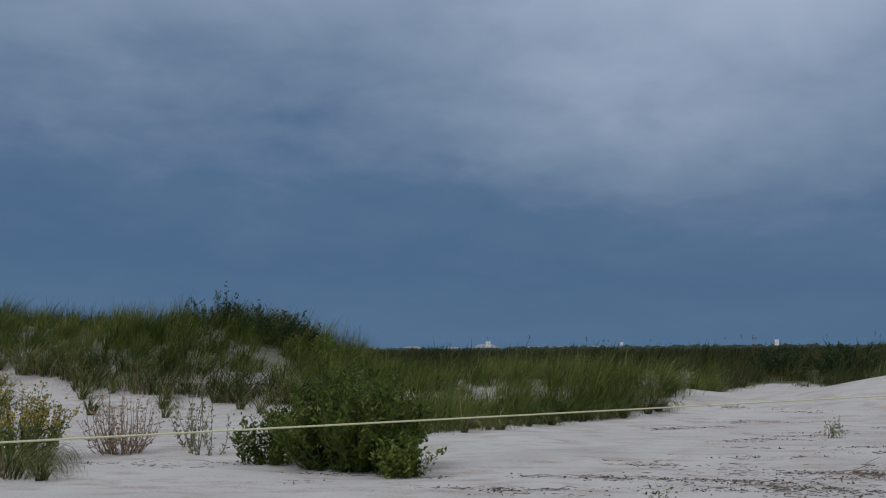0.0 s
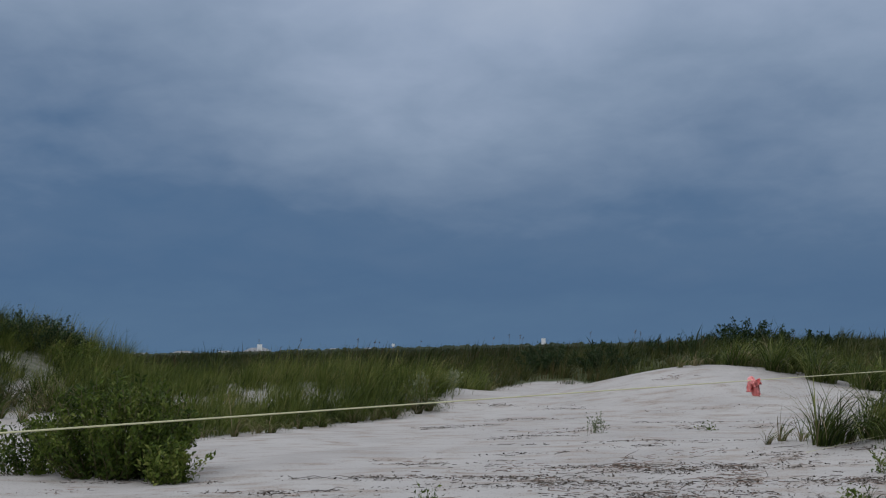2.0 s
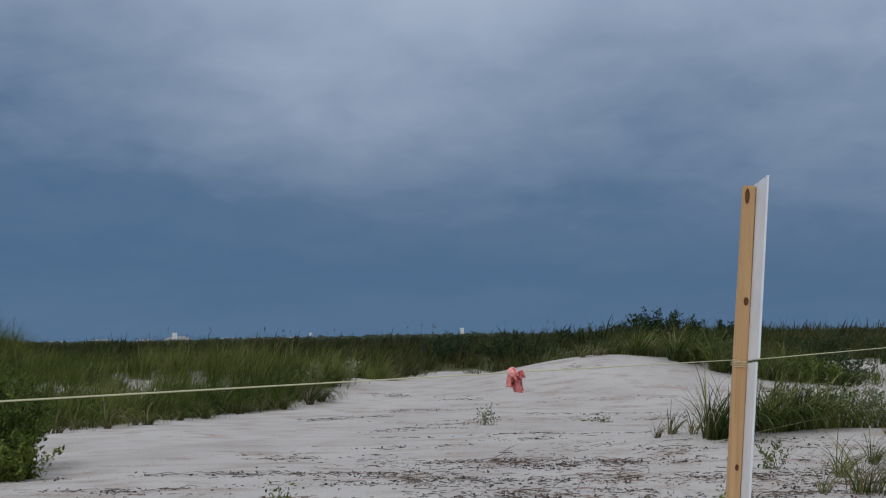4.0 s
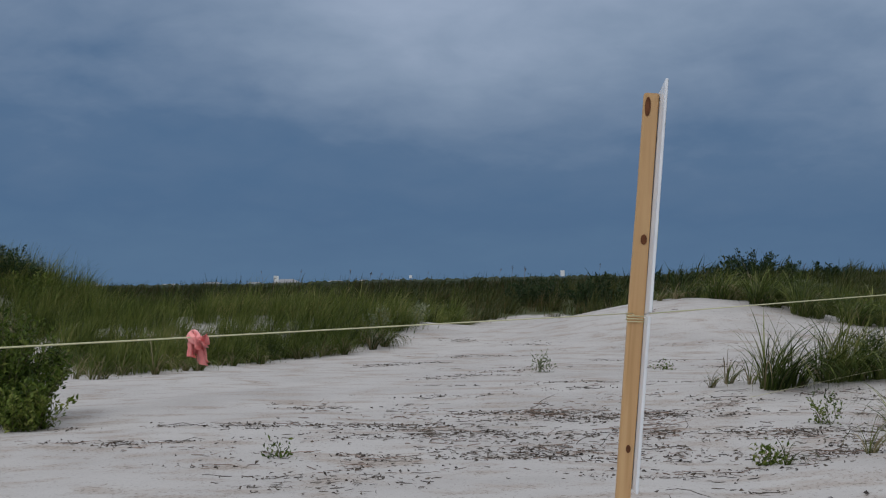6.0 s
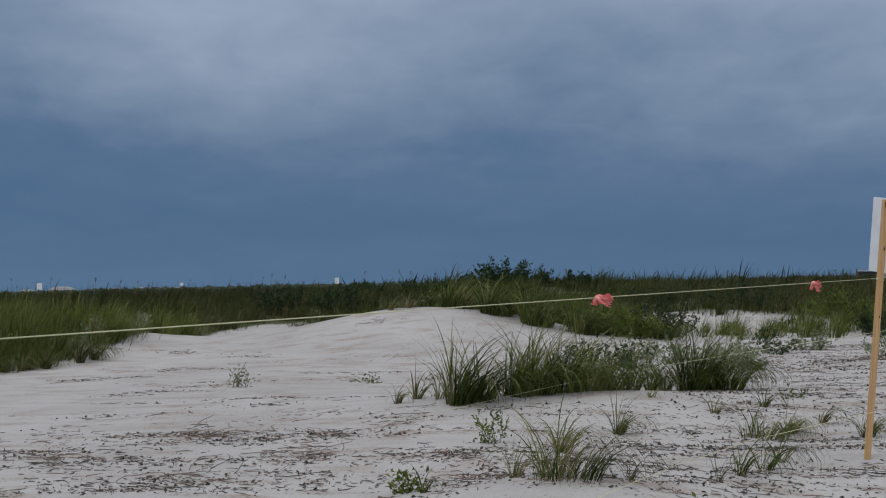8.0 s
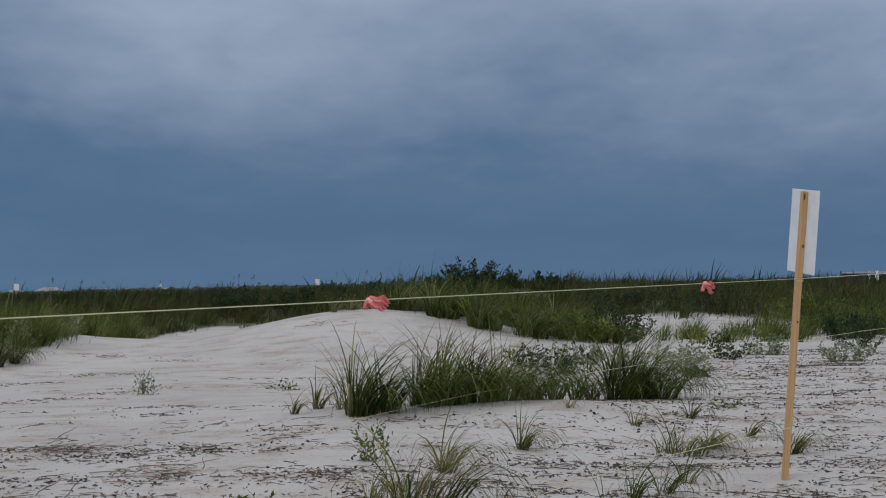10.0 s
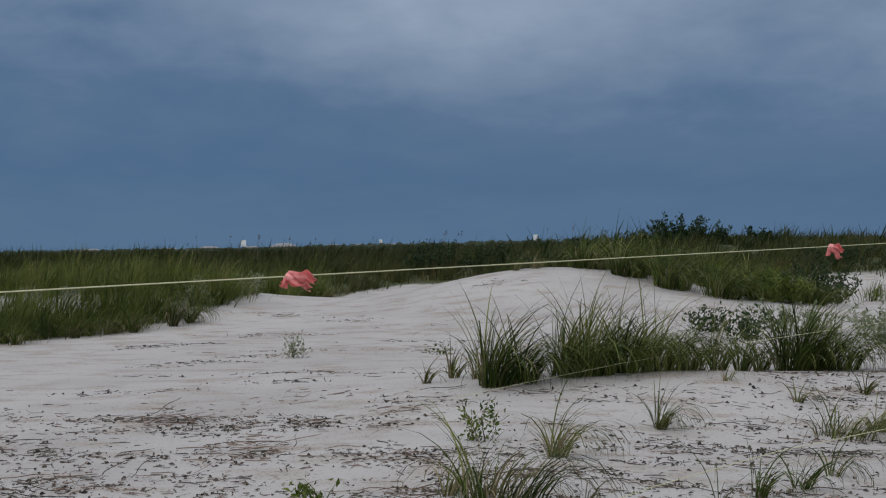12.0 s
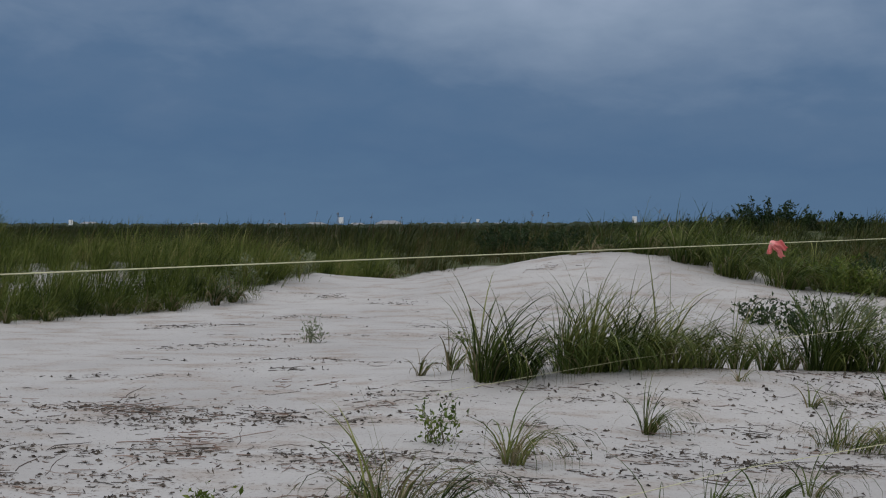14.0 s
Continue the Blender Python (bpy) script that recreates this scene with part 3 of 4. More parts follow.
# ---- grass tufts ----
def grass_tuft(x, y, r, tall, n, seed, lean=0.5, dry=0.25, wide=0.0065, label="", wind=0.8):
    g = np.random.default_rng(seed)
    ob = thing("grass_tuft", pose(x, y, at_ground(x, y, 0.01)), label or "green dune grass tuft bending in the wind on sand", "grass tuft", "grass tufts on the sand")
    for nm, k, mat in (("grass", int(n * (1 - dry)), TUFT_GREEN), ("dry_grass", int(n * dry), TUFT_DRY)):
        if k < 3:
            continue
        a = g.uniform(0, 2 * np.pi, k)
        d = r * np.sqrt(g.random(k))
        rim = 0.85 if n >= 100 else 0.32
        px, py = rim * d * np.cos(a), rim * d * np.sin(a) * 0.8
        pz = height(x + px, y + py) - at_ground(x, y, 0.0)
        vx, vy = np.cos(a) * (0.35 + d / r * 0.9) + wind + g.normal(0, 0.35, k), np.sin(a) * (0.35 + d / r * 0.9) + g.normal(0, 0.35, k)
        le = np.clip(lean * (0.4 + 1.05 * np.hypot(vx, vy)) * g.uniform(0.35, 1.7, k), 0.15, 0.95)
        root, tl, az = np.stack([px, py, pz], -1), tall * (0.4 + 0.85 * g.random(k) ** 0.8) * (1.0 if nm == "grass" else 0.85), np.arctan2(vy, vx)
        wd = wide * g.uniform(0.5, 1.3, k)
        if n <= 80:
            for j in range(k):
                one = "blade" if nm == "grass" else "dry_blade"
                child(one, blade_mesh(one, root[j:j + 1], tl[j:j + 1], az[j:j + 1], le[j:j + 1], wd[j:j + 1], 7, [mat], 1.45, 3.2), ob)
            continue
        me = blade_mesh(nm, root, tl, az, le, wd, 7, [mat], 1.45, 3.2)
        child(nm, me, ob, "" if nm == "grass" else "straw-coloured dry blades", "stuff")
    return ob


tuft_seed = 100


def tuft(x, y, r, tall, n, lean, dry):
    global tuft_seed
    tuft_seed += 1
    kind = "dense dark green dune grass tuft bent by the wind" if n >= 180 else "sparse grass tuft with long curved blades on sand" if n < 60 else ""
    return grass_tuft(x, y, r, tall, n, tuft_seed, lean + (0.14 if n >= 100 else 0.04), dry, 0.017 if y > 23 else 0.0125 if y > 13 else 0.0085, kind)


# the dense row on the low ridge
tuft(5.24, 14.62, 0.16, 0.92, 200, 0.40, 0.06)
tuft(5.48, 14.72, 0.14, 0.75, 110, 0.45, 0.1)
tuft(5.86, 14.98, 0.18, 0.86, 210, 0.36, 0.05)
tuft(6.08, 15.1, 0.2, 0.92, 240, 0.36, 0.05)
tuft(6.40, 15.28, 0.2, 0.88, 220, 0.42, 0.06)
tuft(6.66, 15.42, 0.18, 0.9, 160, 0.48, 0.08)
tuft(6.92, 15.6, 0.16, 0.75, 110, 0.55, 0.12)
tuft(7.2, 15.95, 0.25, 0.7, 76, 0.45, 0.15)
tuft(7.45, 16.15, 0.2, 0.62, 60, 0.5, 0.2)
tuft(7.65, 16.4, 0.2, 0.55, 60, 0.5, 0.2)
tuft(7.95, 16.35, 0.2, 0.98, 210, 0.38, 0.06)
tuft(8.15, 16.45, 0.2, 0.95, 190, 0.42, 0.08)
tuft(8.42, 16.55, 0.18, 0.75, 120, 0.5, 0.12)
# looser ones before and beside it
tuft(4.83, 15.2, 0.14, 0.5, 36, 0.5, 0.5)
tuft(4.62, 14.9, 0.1, 0.4, 22, 0.55, 0.6)
tuft(5.05, 15.0, 0.12, 0.42, 26, 0.6, 0.4)
tuft(6.56, 13.0, 0.13, 0.46, 75, 0.62, 0.3)
tuft(5.87, 11.45, 0.18, 0.6, 76, 0.66, 0.35)
tuft(5.66, 9.5, 0.26, 0.62, 150, 0.6, 0.35)
tuft(5.36, 9.9, 0.12, 0.42, 40, 0.6, 0.4)
tuft(6.08, 9.6, 0.1, 0.35, 18, 0.6, 0.4)
tuft(7.86, 12.95, 0.26, 0.45, 120, 0.8, 0.3)
tuft(8.15, 13.25, 0.22, 0.4, 70, 0.8, 0.35)
tuft(8.72, 12.8, 0.2, 0.5, 70, 0.75, 0.3)
tuft(6.98, 10.35, 0.14, 0.5, 34, 0.85, 0.25)
tuft(7.25, 10.7, 0.16, 0.45, 40, 0.85, 0.25)
tuft(7.5, 11.2, 0.15, 0.4, 26, 0.85, 0.3)
tuft(6.75, 10.0, 0.06, 0.5, 10, 0.85, 0.4)
tuft(7.7, 14.2, 0.1, 0.35, 18, 0.8, 0.5)
tuft(8.3, 14.6, 0.12, 0.4, 22, 0.8, 0.5)
tuft(7.2, 14.8, 0.1, 0.3, 14, 0.7, 0.5)
tuft(8.62, 13.75, 0.12, 0.4, 22, 0.8, 0.4)
tuft(4.75, 9.7, 0.08, 0.3, 16, 0.7, 0.3)
# a ragged fringe before the grown-over dunes
for k in range(60):
    fx = -17 + 17.0 * (k / 59) ** 0.75 + random.uniform(-0.25, 0.25)
    fy = float(np.interp(fx, EDGE_X, EDGE_Y)) + random.uniform(-0.7, 1.0)
    if fx < -8:
        tuft(fx, fy + 0.4, random.uniform(0.3, 0.5), random.uniform(0.65, 1.0), random.randint(110, 200), random.uniform(0.3, 0.45), random.uniform(0.25, 0.5))
    else:
        tuft(fx, fy, random.uniform(0.12, 0.25), random.uniform(0.4, 0.75), random.randint(28, 56), random.uniform(0.45, 0.7), random.uniform(0.3, 0.6))
# left of the walk
tuft(-5.95, 11.2, 0.3, 0.7, 150, 0.6, 0.35)
tuft(-5.5, 11.05, 0.2, 0.55, 76, 0.65, 0.4)
tuft(-6.25, 11.9, 0.35, 0.75, 170, 0.75, 0.35)
tuft(-5.9, 11.7, 0.25, 0.6, 76, 0.85, 0.4)
tuft(-6.6, 12.6, 0.25, 0.7, 90, 0.6, 0.35)
for cx, cy in ((-17.2, 27.0), (-15.6, 26.6), (-13.9, 27.0), (-12.6, 26.2), (-11.0, 25.6), (-9.8, 25.4), (-8.9, 24.6), (-16.4, 27.8), (-7.6, 24.6)):
    tuft(cx, cy, 0.22, random.uniform(0.5, 0.8), random.randint(60, 79), 0.45, random.uniform(0.3, 0.6))
tuft(-9.6, 22.6, 0.2, 0.6, 70, 0.5, 0.35)
tuft(-11.6, 23.4, 0.25, 0.7, 80, 0.5, 0.35)
tuft(-7.4, 22.4, 0.2, 0.5, 60, 0.5, 0.4)
tuft(-14.2, 24.4, 0.3, 0.7, 90, 0.45, 0.35)
tuft(-1.9, 22.3, 0.14, 0.4, 30, 0.5, 0.2)
tuft(-0.9, 25.0, 0.2, 0.55, 60, 0.5, 0.2)
tuft(-0.6, 27.4, 0.16, 0.5, 46, 0.5, 0.25)
# hanging over the sand crest
tuft(5.2, 29.2, 0.3, 0.8, 150, 0.45, 0.15)
tuft(5.9, 28.3, 0.35, 0.95, 260, 0.5, 0.12)
tuft(6.6, 27.4, 0.35, 1.0, 300, 0.5, 0.1)
tuft(7.3, 26.7, 0.35, 1.0, 300, 0.5, 0.1)
tuft(8.1, 26.3, 0.35, 0.95, 260, 0.5, 0.1)
tuft(8.8, 27.2, 0.4, 0.95, 260, 0.5, 0.1)
tuft(9.6, 27.0, 0.35, 0.8, 200, 0.5, 0.12)
tuft(7.0, 28.4, 0.4, 1.0, 300, 0.45, 0.1)
tuft(4.6, 28.0, 0.2, 0.5, 40, 0.6, 0.5)
tuft(4.95, 28.2, 0.3, 0.5, 40, 0.8, 0.8)
tuft(3.6, 29.6, 0.15, 0.35, 14, 0.5, 0.7)
tuft(-4.4, 20.6, 0.25, 0.5, 70, 0.5, 0.3)
tuft(-2.9, 21.2, 0.25, 0.55, 80, 0.5, 0.3)
tuft(-1.3, 23.5, 0.25, 0.55, 80, 0.5, 0.25)
tuft(-10.6, 24.6, 0.25, 0.7, 90, 0.45, 0.35)
tuft(-13.0, 25.6, 0.25, 0.65, 80, 0.45, 0.35)
tuft(-8.2, 24.0, 0.2, 0.6, 60, 0.5, 0.35)


# ---- bushes ----
def bush(name, x, y, rx, ry, tall, stems, leaves, leaf, seed, mat, label, category="bush", spiky=0.3, bare=0.0, second=None, stem_mat=None, low=0.12):
    """Upright stems that fan out, each with leaves along it; the outline is uneven and open at the tips."""
    g = np.random.default_rng(seed)
    ob = thing(name, pose(x, y, at_ground(x, y, 0.02)), label, category)
    sticks, lb, lw = [], [], []
    for s in range(stems):
        a, d = g.uniform(0, 2 * np.pi), math.sqrt(g.random())
        bx, by = 0.45 * rx * d * math.cos(a), 0.45 * ry * d * math.sin(a)
        tx, ty = rx * d * math.cos(a) + g.normal(0, 0.05), ry * d * math.sin(a) + g.normal(0, 0.05)
        h = tall * (1 - 0.45 * d ** 2) * g.uniform(0.7, 1.08) + (spiky * g.random() ** 3 * 0.6)
        bz = at_ground(x + bx, y + by) - at_ground(x, y)
        ts = np.linspace(0, 1, 5)
        pts = [(bx + (tx - bx) * t ** 0.8 + 0.03 * math.sin(5 * t + s), by + (ty - by) * t ** 0.8, bz - 0.02 + h * t ** (1.0 + 0.25 * d)) for t in ts]
        sticks.append((pts, [0.006 * (1 - 0.7 * t) * (tall + 0.3) for t in ts]))
        k = max(2, int(leaves / stems))
        tt = low + (1 - low) * g.random(k) ** (0.75 + bare)
        px, py, pz = (np.interp(tt, ts, [p[i] for p in pts]) for i in range(3))
        off = g.normal(0, 1, (k, 3))
        off[:, 2] = np.abs(off[:, 2]) * 0.6 + 0.35
        off[:, 0] += 0.2
        lb.append(np.stack([px, py, pz], -1) + g.normal(0, 0.02 * (1 - bare) + 0.008, (k, 3)))
        lw.append(off)
    child("branchwork", sticks_mesh("branchwork", sticks, [stem_mat or STEM], 4), ob, "", "stuff")
    lb, lw = np.concatenate(lb), np.concatenate(lw)
    lb[:, 2] = np.maximum(lb[:, 2], 0.02)
    ln = leaf * g.uniform(0.6, 1.25, len(lb))
    if second:
        top = (lb[:, 2] > tall * 0.45) & (g.random(len(lb)) < 0.45)
        child("blossom", leaf_mesh("blossom", lb[top], lw[top], ln[top], ln[top] * 0.6, [second]), ob, "dull yellow flower heads", "stuff")
        lb, lw, ln = lb[~top], lw[~top], ln[~top]
    child("foliage", leaf_mesh("foliage", lb, lw, ln, ln * 0.42, [mat]), ob, "", "stuff")
    return ob


bush("bush", -2.7, 12.85, 0.95, 0.8, 1.1, 170, 13000, 0.07, 1, LEAF_BRIGHT, "broad leafy green bush growing on open sand", spiky=0.2, low=0.06)
bush("bush", -3.75, 13.2, 0.5, 0.45, 0.6, 40, 2200, 0.065, 2, LEAF_BRIGHT, "low leafy green bush on sand", spiky=0.2, low=0.06)
bush("bush", -1.95, 12.3, 0.35, 0.4, 0.5, 40, 2000, 0.065, 3, LEAF_BRIGHT, "small pale green bush spilling over sand", spiky=0.1, low=0.05)
bush("bush", -7.15, 13.2, 0.7, 0.7, 1.0, 90, 5200, 0.05, 4, LEAF_BRIGHT, "green bush with dull yellow flowers on sand", second=LEAF_YELLOW)
bush("dry_bush", -6.3, 14.4, 0.6, 0.5, 0.85, 52, 900, 0.055, 5, LEAF_PINK, "half-bare reddish brown bush with dry leaves", bare=0.4, stem_mat=STEM_DRY)
bush("sapling", -5.25, 14.6, 0.45, 0.3, 0.95, 9, 280, 0.055, 6, LEAF_GREY, "thin open sapling with few leaves on sand", bare=0.6, stem_mat=STEM_DRY)
bush("sapling", -5.75, 15.4, 0.3, 0.3, 0.85, 8, 240, 0.055, 7, LEAF_GREY, "thin grey-green sapling with few leaves", bare=0.5, stem_mat=STEM_DRY)
bush("bush", -10.4, 30.6, 1.2, 0.9, 0.8, 90, 5200, 0.075, 8, LEAF_DARK, "dark leafy shrub with upright shoots on a grassy dune", spiky=0.6)
bush("bush", -9.2, 30.0, 0.8, 0.8, 0.7, 50, 2400, 0.075, 9, LEAF_BRIGHT, "leafy green shrub among dune grass", spiky=0.4)
bush("bush", -12.0, 30.8, 0.9, 0.8, 0.8, 36, 1500, 0.075, 10, LEAF_DARK, "dark shrub with spiky shoots among dune grass", spiky=0.7)
bush("bush", 8.7, 50.0, 1.8, 1.3, 0.66, 90, 5200, 0.11, 11, LEAF_DARK, "dark spreading shrub on top of a far dune", spiky=0.9)
bush("bush", 6.2, 49.0, 1.2, 1.0, 0.4, 40, 1800, 0.12, 12, LEAF_DARK, "green shrub on a far grassy dune", spiky=0.6)
bush("bush", 11.2, 50.5, 1.2, 1.0, 0.4, 40, 1800, 0.12, 13, LEAF_DARK, "green shrub on a far dune", spiky=0.6)
bush("bush", 3.6, 58.0, 1.3, 1.0, 0.9, 40, 2200, 0.13, 14, LEAF_DARK, "round dark shrub standing in the marsh grass", spiky=0.3)
bush("bush", 1.6, 41.5, 1.2, 0.8, 0.95, 50, 2600, 0.09, 15, LEAF_DARK, "dark green shrub at the edge of the sand", spiky=0.3)
bush("bush", 3.4, 40.2, 1.0, 0.8, 0.8, 40, 2000, 0.09, 16, LEAF_DARK, "dark green shrub at the edge of the sand", spiky=0.3)
LOW = [(9.9, 28.2, 0.8, 0.7), (8.9, 26.6, 0.7, 0.5), (14.0, 37.0, 1.3, 0.9), (15.8, 35.0, 1.2, 0.8), (12.2, 38.4, 1.4, 0.8), (17.0, 31.5, 1.0, 0.6), (15.2, 30.4, 0.8, 0.6)]
for i, (x, y, r, t) in enumerate(LOW):
    bush("bush", x, y, r, r * 0.7, t, 46, 2400, 0.075, 40 + i, LEAF_DARK if i % 2 == 0 else LEAF_BRIGHT, "dark green shrub on the slope of a sand dune" if i < 2 else "low green shrub at the edge of the sand", spiky=0.3)
GREY = [(8.0, 20.8, 0.5, 0.35), (8.9, 21.6, 0.5, 0.4), (9.9, 22.6, 0.5, 0.35), (10.8, 23.4, 0.6, 0.4), (8.4, 22.4, 0.4, 0.4), (11.8, 24.6, 0.5, 0.35), (7.6, 22.0, 0.4, 0.35), (12.6, 23.0, 0.4, 0.3), (9.4, 19.6, 0.35, 0.3), (13.8, 26.0, 0.6, 0.4), (-0.75, 26.3, 0.35, 0.45), (-0.4, 28.2, 0.4, 0.45)]
for i, (x, y, r, t) in enumerate(GREY):
    bush("leafy_plant", x, y, r, r, t, 18, 420, 0.07, 60 + i, LEAF_GREY if i % 3 else LEAF_DARK, "low grey-green leafy plant on sand", "plant", bare=0.1, low=0.1)
SPRIGS = [(1.03, 9.95, 0.16, 0.08), (5.34, 11.9, 0.34, 0.1), (4.62, 9.85, 0.22, 0.07), (2.62, 18.5, 0.36, 0.18), (6.42, 8.65, 0.2, 0.14), (4.3, 18.9, 0.18, 0.1), (8.75, 15.2, 0.2, 0.12)]
for i, (x, y, t, r) in enumerate(SPRIGS):
    bush("sprig", x, y, r, r, t, 8, 170 if t > 0.2 else 70, 0.045, 80 + i, LEAF_GREY if i == 3 else LEAF_BRIGHT, "small leafy green seedling standing in sand", "plant", spiky=0.05, low=0.15)


# ---- wrack and twigs ----
def twig_clump(x, y, r, n, seed, mats, label):
    """A loose heap: mostly short pieces lying flat, some long bent ones, a few standing up."""
    g = np.random.default_rng(seed)
    ob = thing("twig_clump", pose(x, y, at_ground(x, y)), label, "driftwood", "twig clumps on the sand")
    for k in range(n):
        kind = g.random()
        a = g.uniform(-1.57, 1.57)
        L = g.uniform(0.2, 0.4) if kind > 0.94 else 0.035 + 0.13 * g.random() ** 2
        cx, cy = g.normal(0, r * 0.5), g.normal(0, r * 0.4)
        lift = 0.13 * g.random() ** 1.5 * math.exp(-2 * (cx * cx + cy * cy) / (r * r))
        rise = g.uniform(0.25, 0.8) if kind < 0.05 else g.normal(0, 0.06)
        pts = []
        for t in np.linspace(0, 1, 5):
            px, py = cx + L * t * math.cos(a) + 0.13 * L * math.sin(5 * t + k), cy + L * t * math.sin(a) + 0.14 * L * math.cos(4 * t + k)
            pts.append((px, py, max(0.002, 0.004 + lift + rise * L * t) + at_ground(x + px, y + py) - at_ground(x, y)))
        w = g.uniform(0.0014, 0.0042) if L < 0.2 else g.uniform(0.0018, 0.0036)
        child("twig", sticks_mesh("twig", [(pts, [w, w, w * 0.9, w * 0.8, w * 0.5])], [mats[0] if g.random() < 0.6 else mats[1]], 4), ob)
    return ob


CLUMPS = [(4.05, 19.2, 0.45, 46, 0), (1.6, 13.35, 0.4, 50, 0), (2.85, 12.95, 0.4, 90, 1), (3.85, 11.6, 0.5, 110, 1), (3.1, 13.2, 0.5, 40, 0), (3.74, 14.25, 0.7, 40, 0), (2.2, 10.9, 0.5, 60, 0), (3.15, 10.4, 0.45, 60, 1), (1.9, 11.6, 0.5, 46, 0),
          (4.6, 13.4, 0.4, 34, 1), (4.3, 26.6, 0.4, 30, 0), (5.9, 12.6, 0.3, 24, 0), (4.9, 11.4, 0.3, 24, 0), (9.6, 14.5, 0.5, 46, 1), (11.0, 18.0, 0.6, 56, 1), (8.9, 12.7, 0.3, 24, 0), (0.6, 13.6, 0.4, 36, 0), (7.0, 9.0, 0.3, 24, 0)]
for i, (x, y, r, n, red) in enumerate(CLUMPS):
    twig_clump(x, y, 0.75 * r if red else r, int((0.95 if red else 0.7) * n), 300 + i, (TWIG_RED, TWIG) if red else (TWIG, TWIG_RED), "tangled reddish brown dry twigs on sand" if red else "scattered dark dry twigs lying on sand")


def wrack(n, seed):
    """Loose scraps of reed and twig in wavering bands over the sand."""
    g = np.random.default_rng(seed)
    sticks, idx = [], []
    while len(sticks) < n:
        y = g.uniform(6.5, 26)
        x = g.uniform(-4 - 0.12 * y, 8.5 + 0.35 * (y - 8))
        band = math.exp(-((y - 11.6 + 0.12 * x) / 1.9) ** 2) + 0.8 * math.exp(-((x - 8.9 - 0.35 * (y - 14)) / 2.2) ** 2) * (y > 12) + 0.10
        band *= 0.08 + 0.92 * float(step((x + 0.6) / 1.8))
        if g.random() > band or float(cover(x, y)) > 0.2:
            continue
        sx, sy, many, red = g.uniform(0.2, 0.8), g.uniform(0.04, 0.16), int(g.integers(5, 36)), g.random() < 0.35
        for k in range(many):
            u, v = x + g.normal(0, sx), y + g.normal(0, sy)
            long = g.random() < 0.04
            L, a = g.uniform(0.18, 0.42) if long else g.uniform(0.02, 0.10) * (1.8 if g.random() < 0.2 else 1), g.normal(0.05, 0.8)
            bow = g.normal(0, 0.3 if long else 0.5)
            pts = []
            for t in (-0.5, -0.25, 0.0, 0.25, 0.5) if long else (-0.5, 0.0, 0.5):
                px, py = u + L * t * math.cos(a) - bow * L * (t * t) * math.sin(a), v + L * t * math.sin(a) + bow * L * (t * t) * math.cos(a)
                pts.append((px, py, at_ground(px, py) + 0.003 + (0.03 if long else 0.006) * g.random()))
            w = g.uniform(0.002, 0.0036) if long else g.uniform(0.0014, 0.0042)
            sticks.append((pts, [w * 0.7] + [w] * (len(pts) - 2) + [w * 0.4]))
            idx.append(1 if red and g.random() < 0.7 else 0)
    me = sticks_mesh("wrack", sticks, [TWIG, TWIG_RED], 3, idx)
    pick = g.integers(0, len(sticks), 11000)
    base = np.array([sticks[i][0][1] for i in pick]) + np.stack([g.normal(0, 0.10, 11000), g.normal(0, 0.06, 11000), np.zeros(11000)], -1)
    base[:, 2] = height(base[:, 0], base[:, 1]) + 0.004
    way = np.stack([g.normal(0, 1, 11000), g.normal(0, 1, 11000), g.normal(0.1, 0.25, 11000)], -1)
    size = g.uniform(0.012, 0.045, 11000)
    flakes = leaf_mesh("leaf_litter", base, way, size, size * g.uniform(0.3, 0.7, 11000), [TWIG])
    tagged(new("leaf_litter", flakes), "small dead leaf scraps scattered over sand", "leaf litter", kind="stuff")
    return tagged(new("wrack", me), "dry reed and twig scraps strewn in bands on sand", "driftwood", kind="stuff")


wrack(7000, 11)


# ---- the distance ----
def marker_sign(x, y, top, w, h):
    ob = thing("marker_sign", pose(x, y, at_ground(x, y)), "small white sign on a thin stake in the marsh", "sign", "far marker signs")
    z = top - at_ground(x, y)
    part("post", bar(bmesh.new(), -0.03, 0.0, -0.2, 0.03, 0.05, z, 0.006), POLE, ob)
    part("sign_board", bar(bmesh.new(), -w / 2, -0.03, z - h, w / 2, -0.002, z, 0.006), WHITE, ob, "white sign board")
    return ob


for x, y, top, w, h in ((-28.9, 137.7, 2.62, 0.5, 0.62), (-0.43, 140.5, 2.62, 0.42, 0.6), (-15.6, 139.7, 2.42, 0.3, 0.3), (-58.0, 139.0, 2.45, 0.45, 0.55), (49.8, 125.0, 2.4, 0.35, 1.0)):
    marker_sign(x, y, top, w, h)


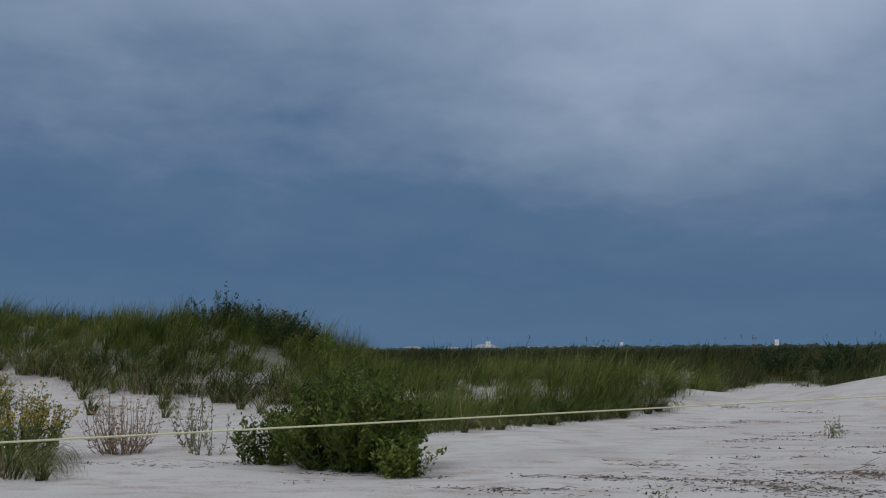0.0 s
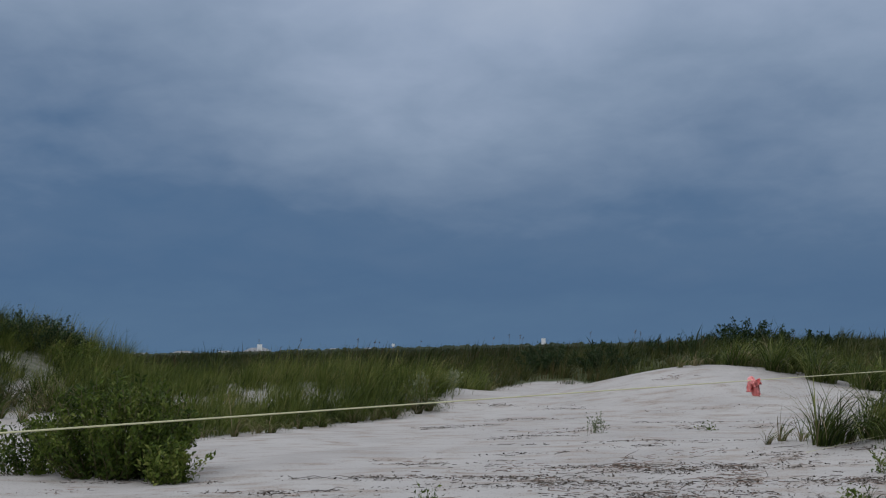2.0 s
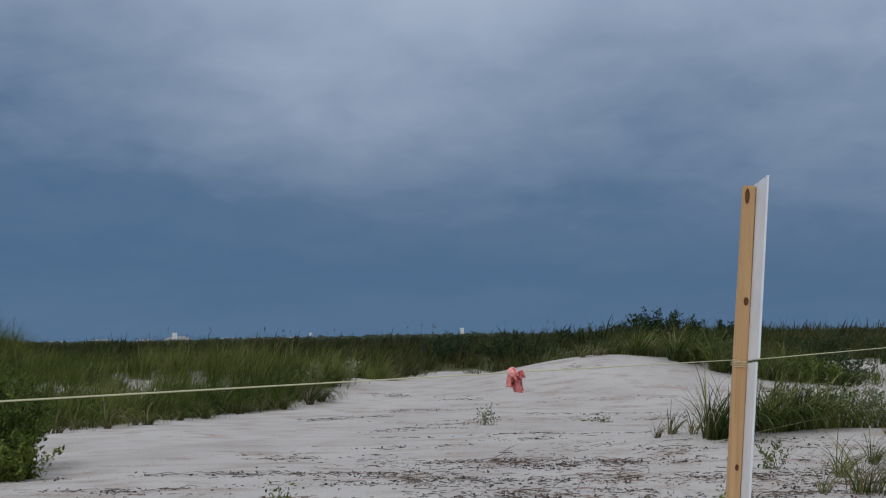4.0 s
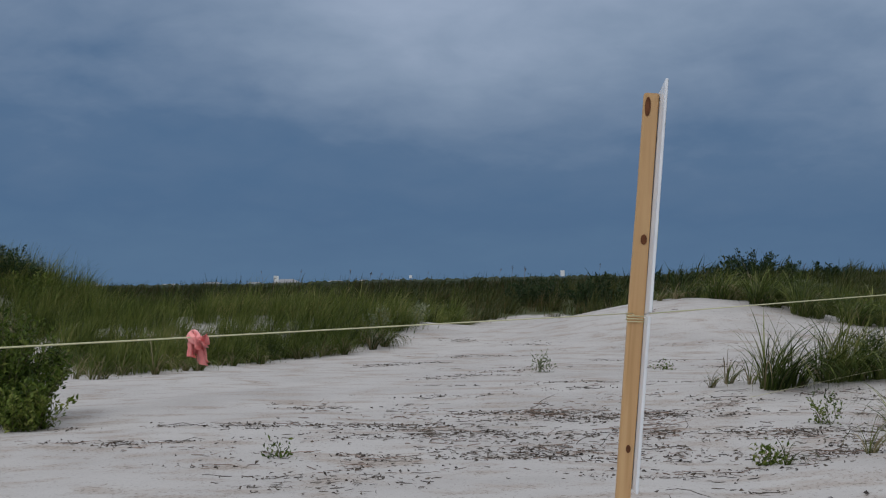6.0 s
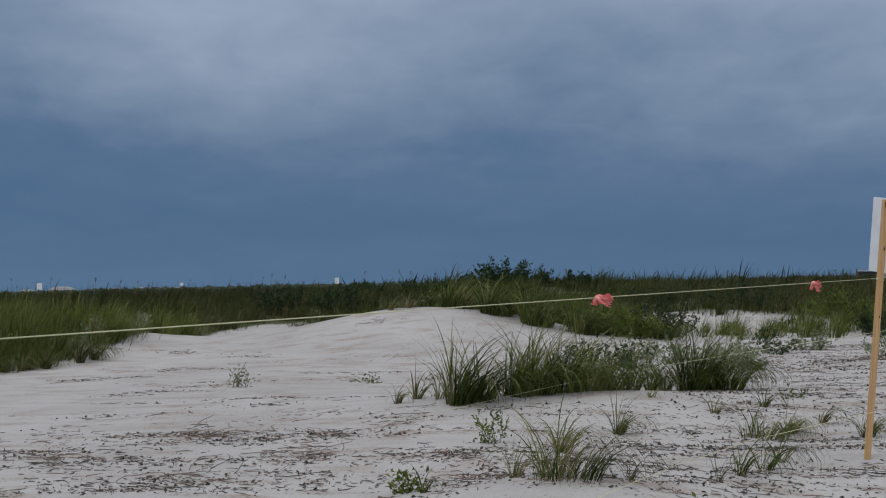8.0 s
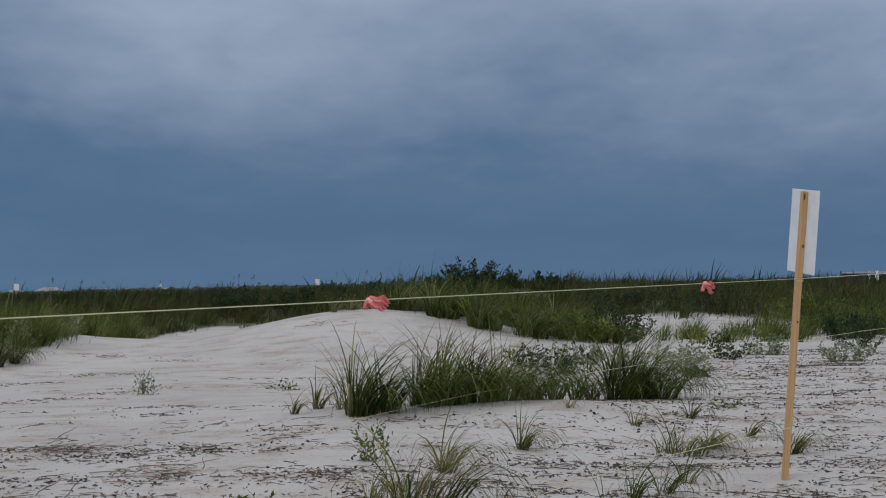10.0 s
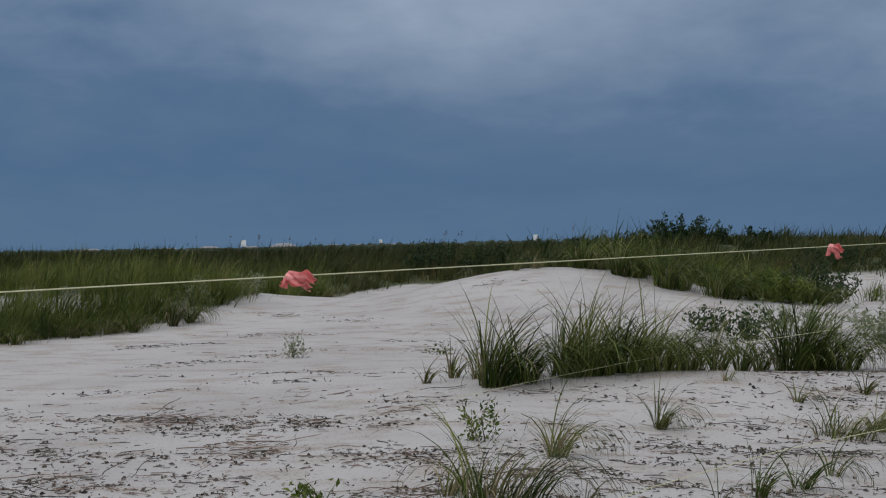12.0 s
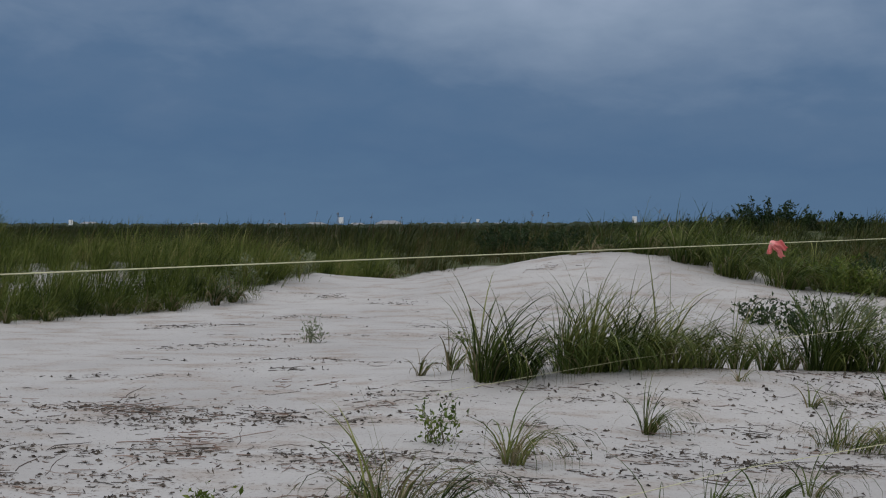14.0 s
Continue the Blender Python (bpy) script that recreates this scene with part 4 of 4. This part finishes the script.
def house(x, y, w, d, h, roof):
    ob = thing("house", pose(x, y, 0.4), "distant pale house with a grey roof on the horizon", "house", "far houses")
    part("wall", bar(bmesh.new(), -w / 2, -d / 2, -1, w / 2, d / 2, h), HOUSE_WALL, ob)
    bm = bmesh.new()
    e = 0.5
    v = [bm.verts.new(c) for c in ((-w / 2 - e, -d / 2 - e, h), (w / 2 + e, -d / 2 - e, h), (w / 2 + e, d / 2 + e, h), (-w / 2 - e, d / 2 + e, h), (-w / 4, 0, h + roof), (w / 4, 0, h + roof))]
    for f in ((0, 1, 5, 4), (2, 3, 4, 5), (1, 2, 5), (3, 0, 4), (3, 2, 1, 0)):
        bm.faces.new([v[i] for i in f])
    part("roof", bm, HOUSE_ROOF, ob)
    k = max(2, int(w / 3))
    for i in range(k):
        cx = -w / 2 + w * (i + 0.5) / k
        part("window", bar(bmesh.new(), cx - 0.5, -d / 2 - 0.06, h * 0.45, cx + 0.5, -d / 2 - 0.01, h * 0.8), HOUSE_GLASS, ob)
    return ob


for i, (x, y, w, h, rf) in enumerate(((-250, 900, 15, 3.6, 2.0), (-222, 900, 12, 3.0, 2.2), (-196, 880, 16, 4.2, 2.4), (-285, 920, 18, 3.2, 1.8), (-330, 900, 14, 3.4, 2.0), (-150, 900, 9, 3.4, 1.8), (-128, 900, 12, 3.0, 2.0), (-172, 920, 13, 3.6, 1.6), (-400, 880, 14, 4.0, 2.2))):
    house(x, y, w, 8, 1.0 * h, 0.9 * rf)

ob = thing("utility_pole", pose(170, 400, 0.5), "distant wooden utility pole with a crossarm", "utility pole")
bm = bmesh.new()
bmesh.ops.create_cone(bm, cap_ends=True, radius1=0.25, radius2=0.16, depth=9.0, segments=8, matrix=Matrix.Translation((0, 0, 4.2)))
part("pole", bm, POLE, ob)
part("crossarm", bar(bmesh.new(), -1.4, -0.12, 7.2, 1.4, 0.12, 7.5), POLE, ob)


def far_woods(y, x0, x1, n, lo, hi, seed):
    """A low uneven line of trees and scrub, as many small crowns."""
    g = np.random.default_rng(seed)
    ico = bmesh.new()
    bmesh.ops.create_icosphere(ico, subdivisions=1, radius=1.0)
    base = np.array([v.co for v in ico.verts])
    tri = np.array([[v.index for v in f.verts] for f in ico.faces])
    ico.free()
    x = g.uniform(x0, x1, n)
    hgt = lo + (hi - lo) * np.clip(0.5 + 0.5 * ripple(x * 0.011, x * 0.004 + seed) + g.normal(0, 0.14, n), 0.02, 1)
    yy = y + g.uniform(-20, 20, n)
    r = g.uniform(1.4, 3.6, n)
    co = base[None] * np.stack([r * 1.6, r, hgt * 0.5], -1)[:, None] * (1 + g.normal(0, 0.16, (n, len(base), 1)))
    co = co + np.stack([x, yy, hgt * 0.5 + 0.2], -1)[:, None]
    me = mesh_from("far_woods", co.reshape(-1, 3), (np.arange(n)[:, None, None] * len(base) + tri).reshape(-1, 3), [FAR_WOOD])
    return tagged(new("far_woods", me), "low dark line of trees along the horizon", "trees", kind="stuff")


far_woods(780, -620, 420, 2300, 2.2, 4.9, 3)
far_woods(420, -330, 260, 1100, 0.9, 2.4, 5)


def marsh_fence(x0, x1, y, z0, z1):
    """A far dark board fence between pale rails, on posts."""
    ob = thing("marsh_fence", pose(x0, y, 0.0), "distant dark board fence with pale rails beyond the marsh", "fence")
    w = x1 - x0
    part("rail", bar(bmesh.new(), 0, -0.12, z0 - 0.16, w, 0.0, z0, 0.01), HOUSE_WALL, ob, "pale lower rail")
    part("rail", bar(bmesh.new(), 0, -0.12, z1 - 0.14, w, 0.0, z1, 0.01), HOUSE_WALL, ob, "pale upper rail")
    k = int(w / 3)
    for i in range(k + 1):
        part("post", bar(bmesh.new(), i * 3 - 0.09, 0.004, 0.3, i * 3 + 0.09, 0.2, z1 + 0.1, 0.01), HOUSE_WALL if i % 3 == 1 else POLE, ob)
    for i in range(k):
        part("board", bar(bmesh.new(), i * 3 + 0.12, 0.02, z0 + 0.004, i * 3 + 2.88, 0.1, z1 - 0.2 - 0.1 * (i % 2)), DARK_BOARD, ob)
    return ob


marsh_fence(55.0, 88.0, 150.0, 1.2, 2.5)


def seed_stalks(n, seed):
    """Tall thin stalks with dark seed heads standing out of the marsh grass."""
    g = np.random.default_rng(seed)
    sticks, base, way, size = [], [], [], []
    for k in range(n):
        y = g.uniform(48, 80)
        x = g.uniform(-9 - 0.25 * (y - 40), 4 + 0.12 * (y - 40))
        z, h, lean = at_ground(x, y), g.uniform(1.0, 1.4), g.normal(0.08, 0.06)
        sticks.append(([(x + lean * h * t * t, y, z + h * t) for t in (0, 0.4, 0.75, 1.0)], [0.008, 0.007, 0.005, 0.004]))
        for j in range(14):
            t = 1 - 0.13 * g.random()
            base.append((x + lean * h * t * t + g.normal(0, 0.015), y + g.normal(0, 0.015), z + h * t))
            way.append((g.normal(0.3, 0.5), g.normal(0, 0.5), g.uniform(0.1, 1)))
            size.append(g.uniform(0.035, 0.07))
    tagged(new("seed_stalks", sticks_mesh("seed_stalks", sticks, [STEM_DRY], 3)), "thin dry stalks rising above the marsh grass", "grass", kind="stuff")
    size = np.array(size)
    tagged(new("seed_heads", leaf_mesh("seed_heads", np.array(base), np.array(way), size, size * 0.45, [TWIG])), "dark seed heads on tall marsh stalks", "grass", kind="stuff")


seed_stalks(15, 21)
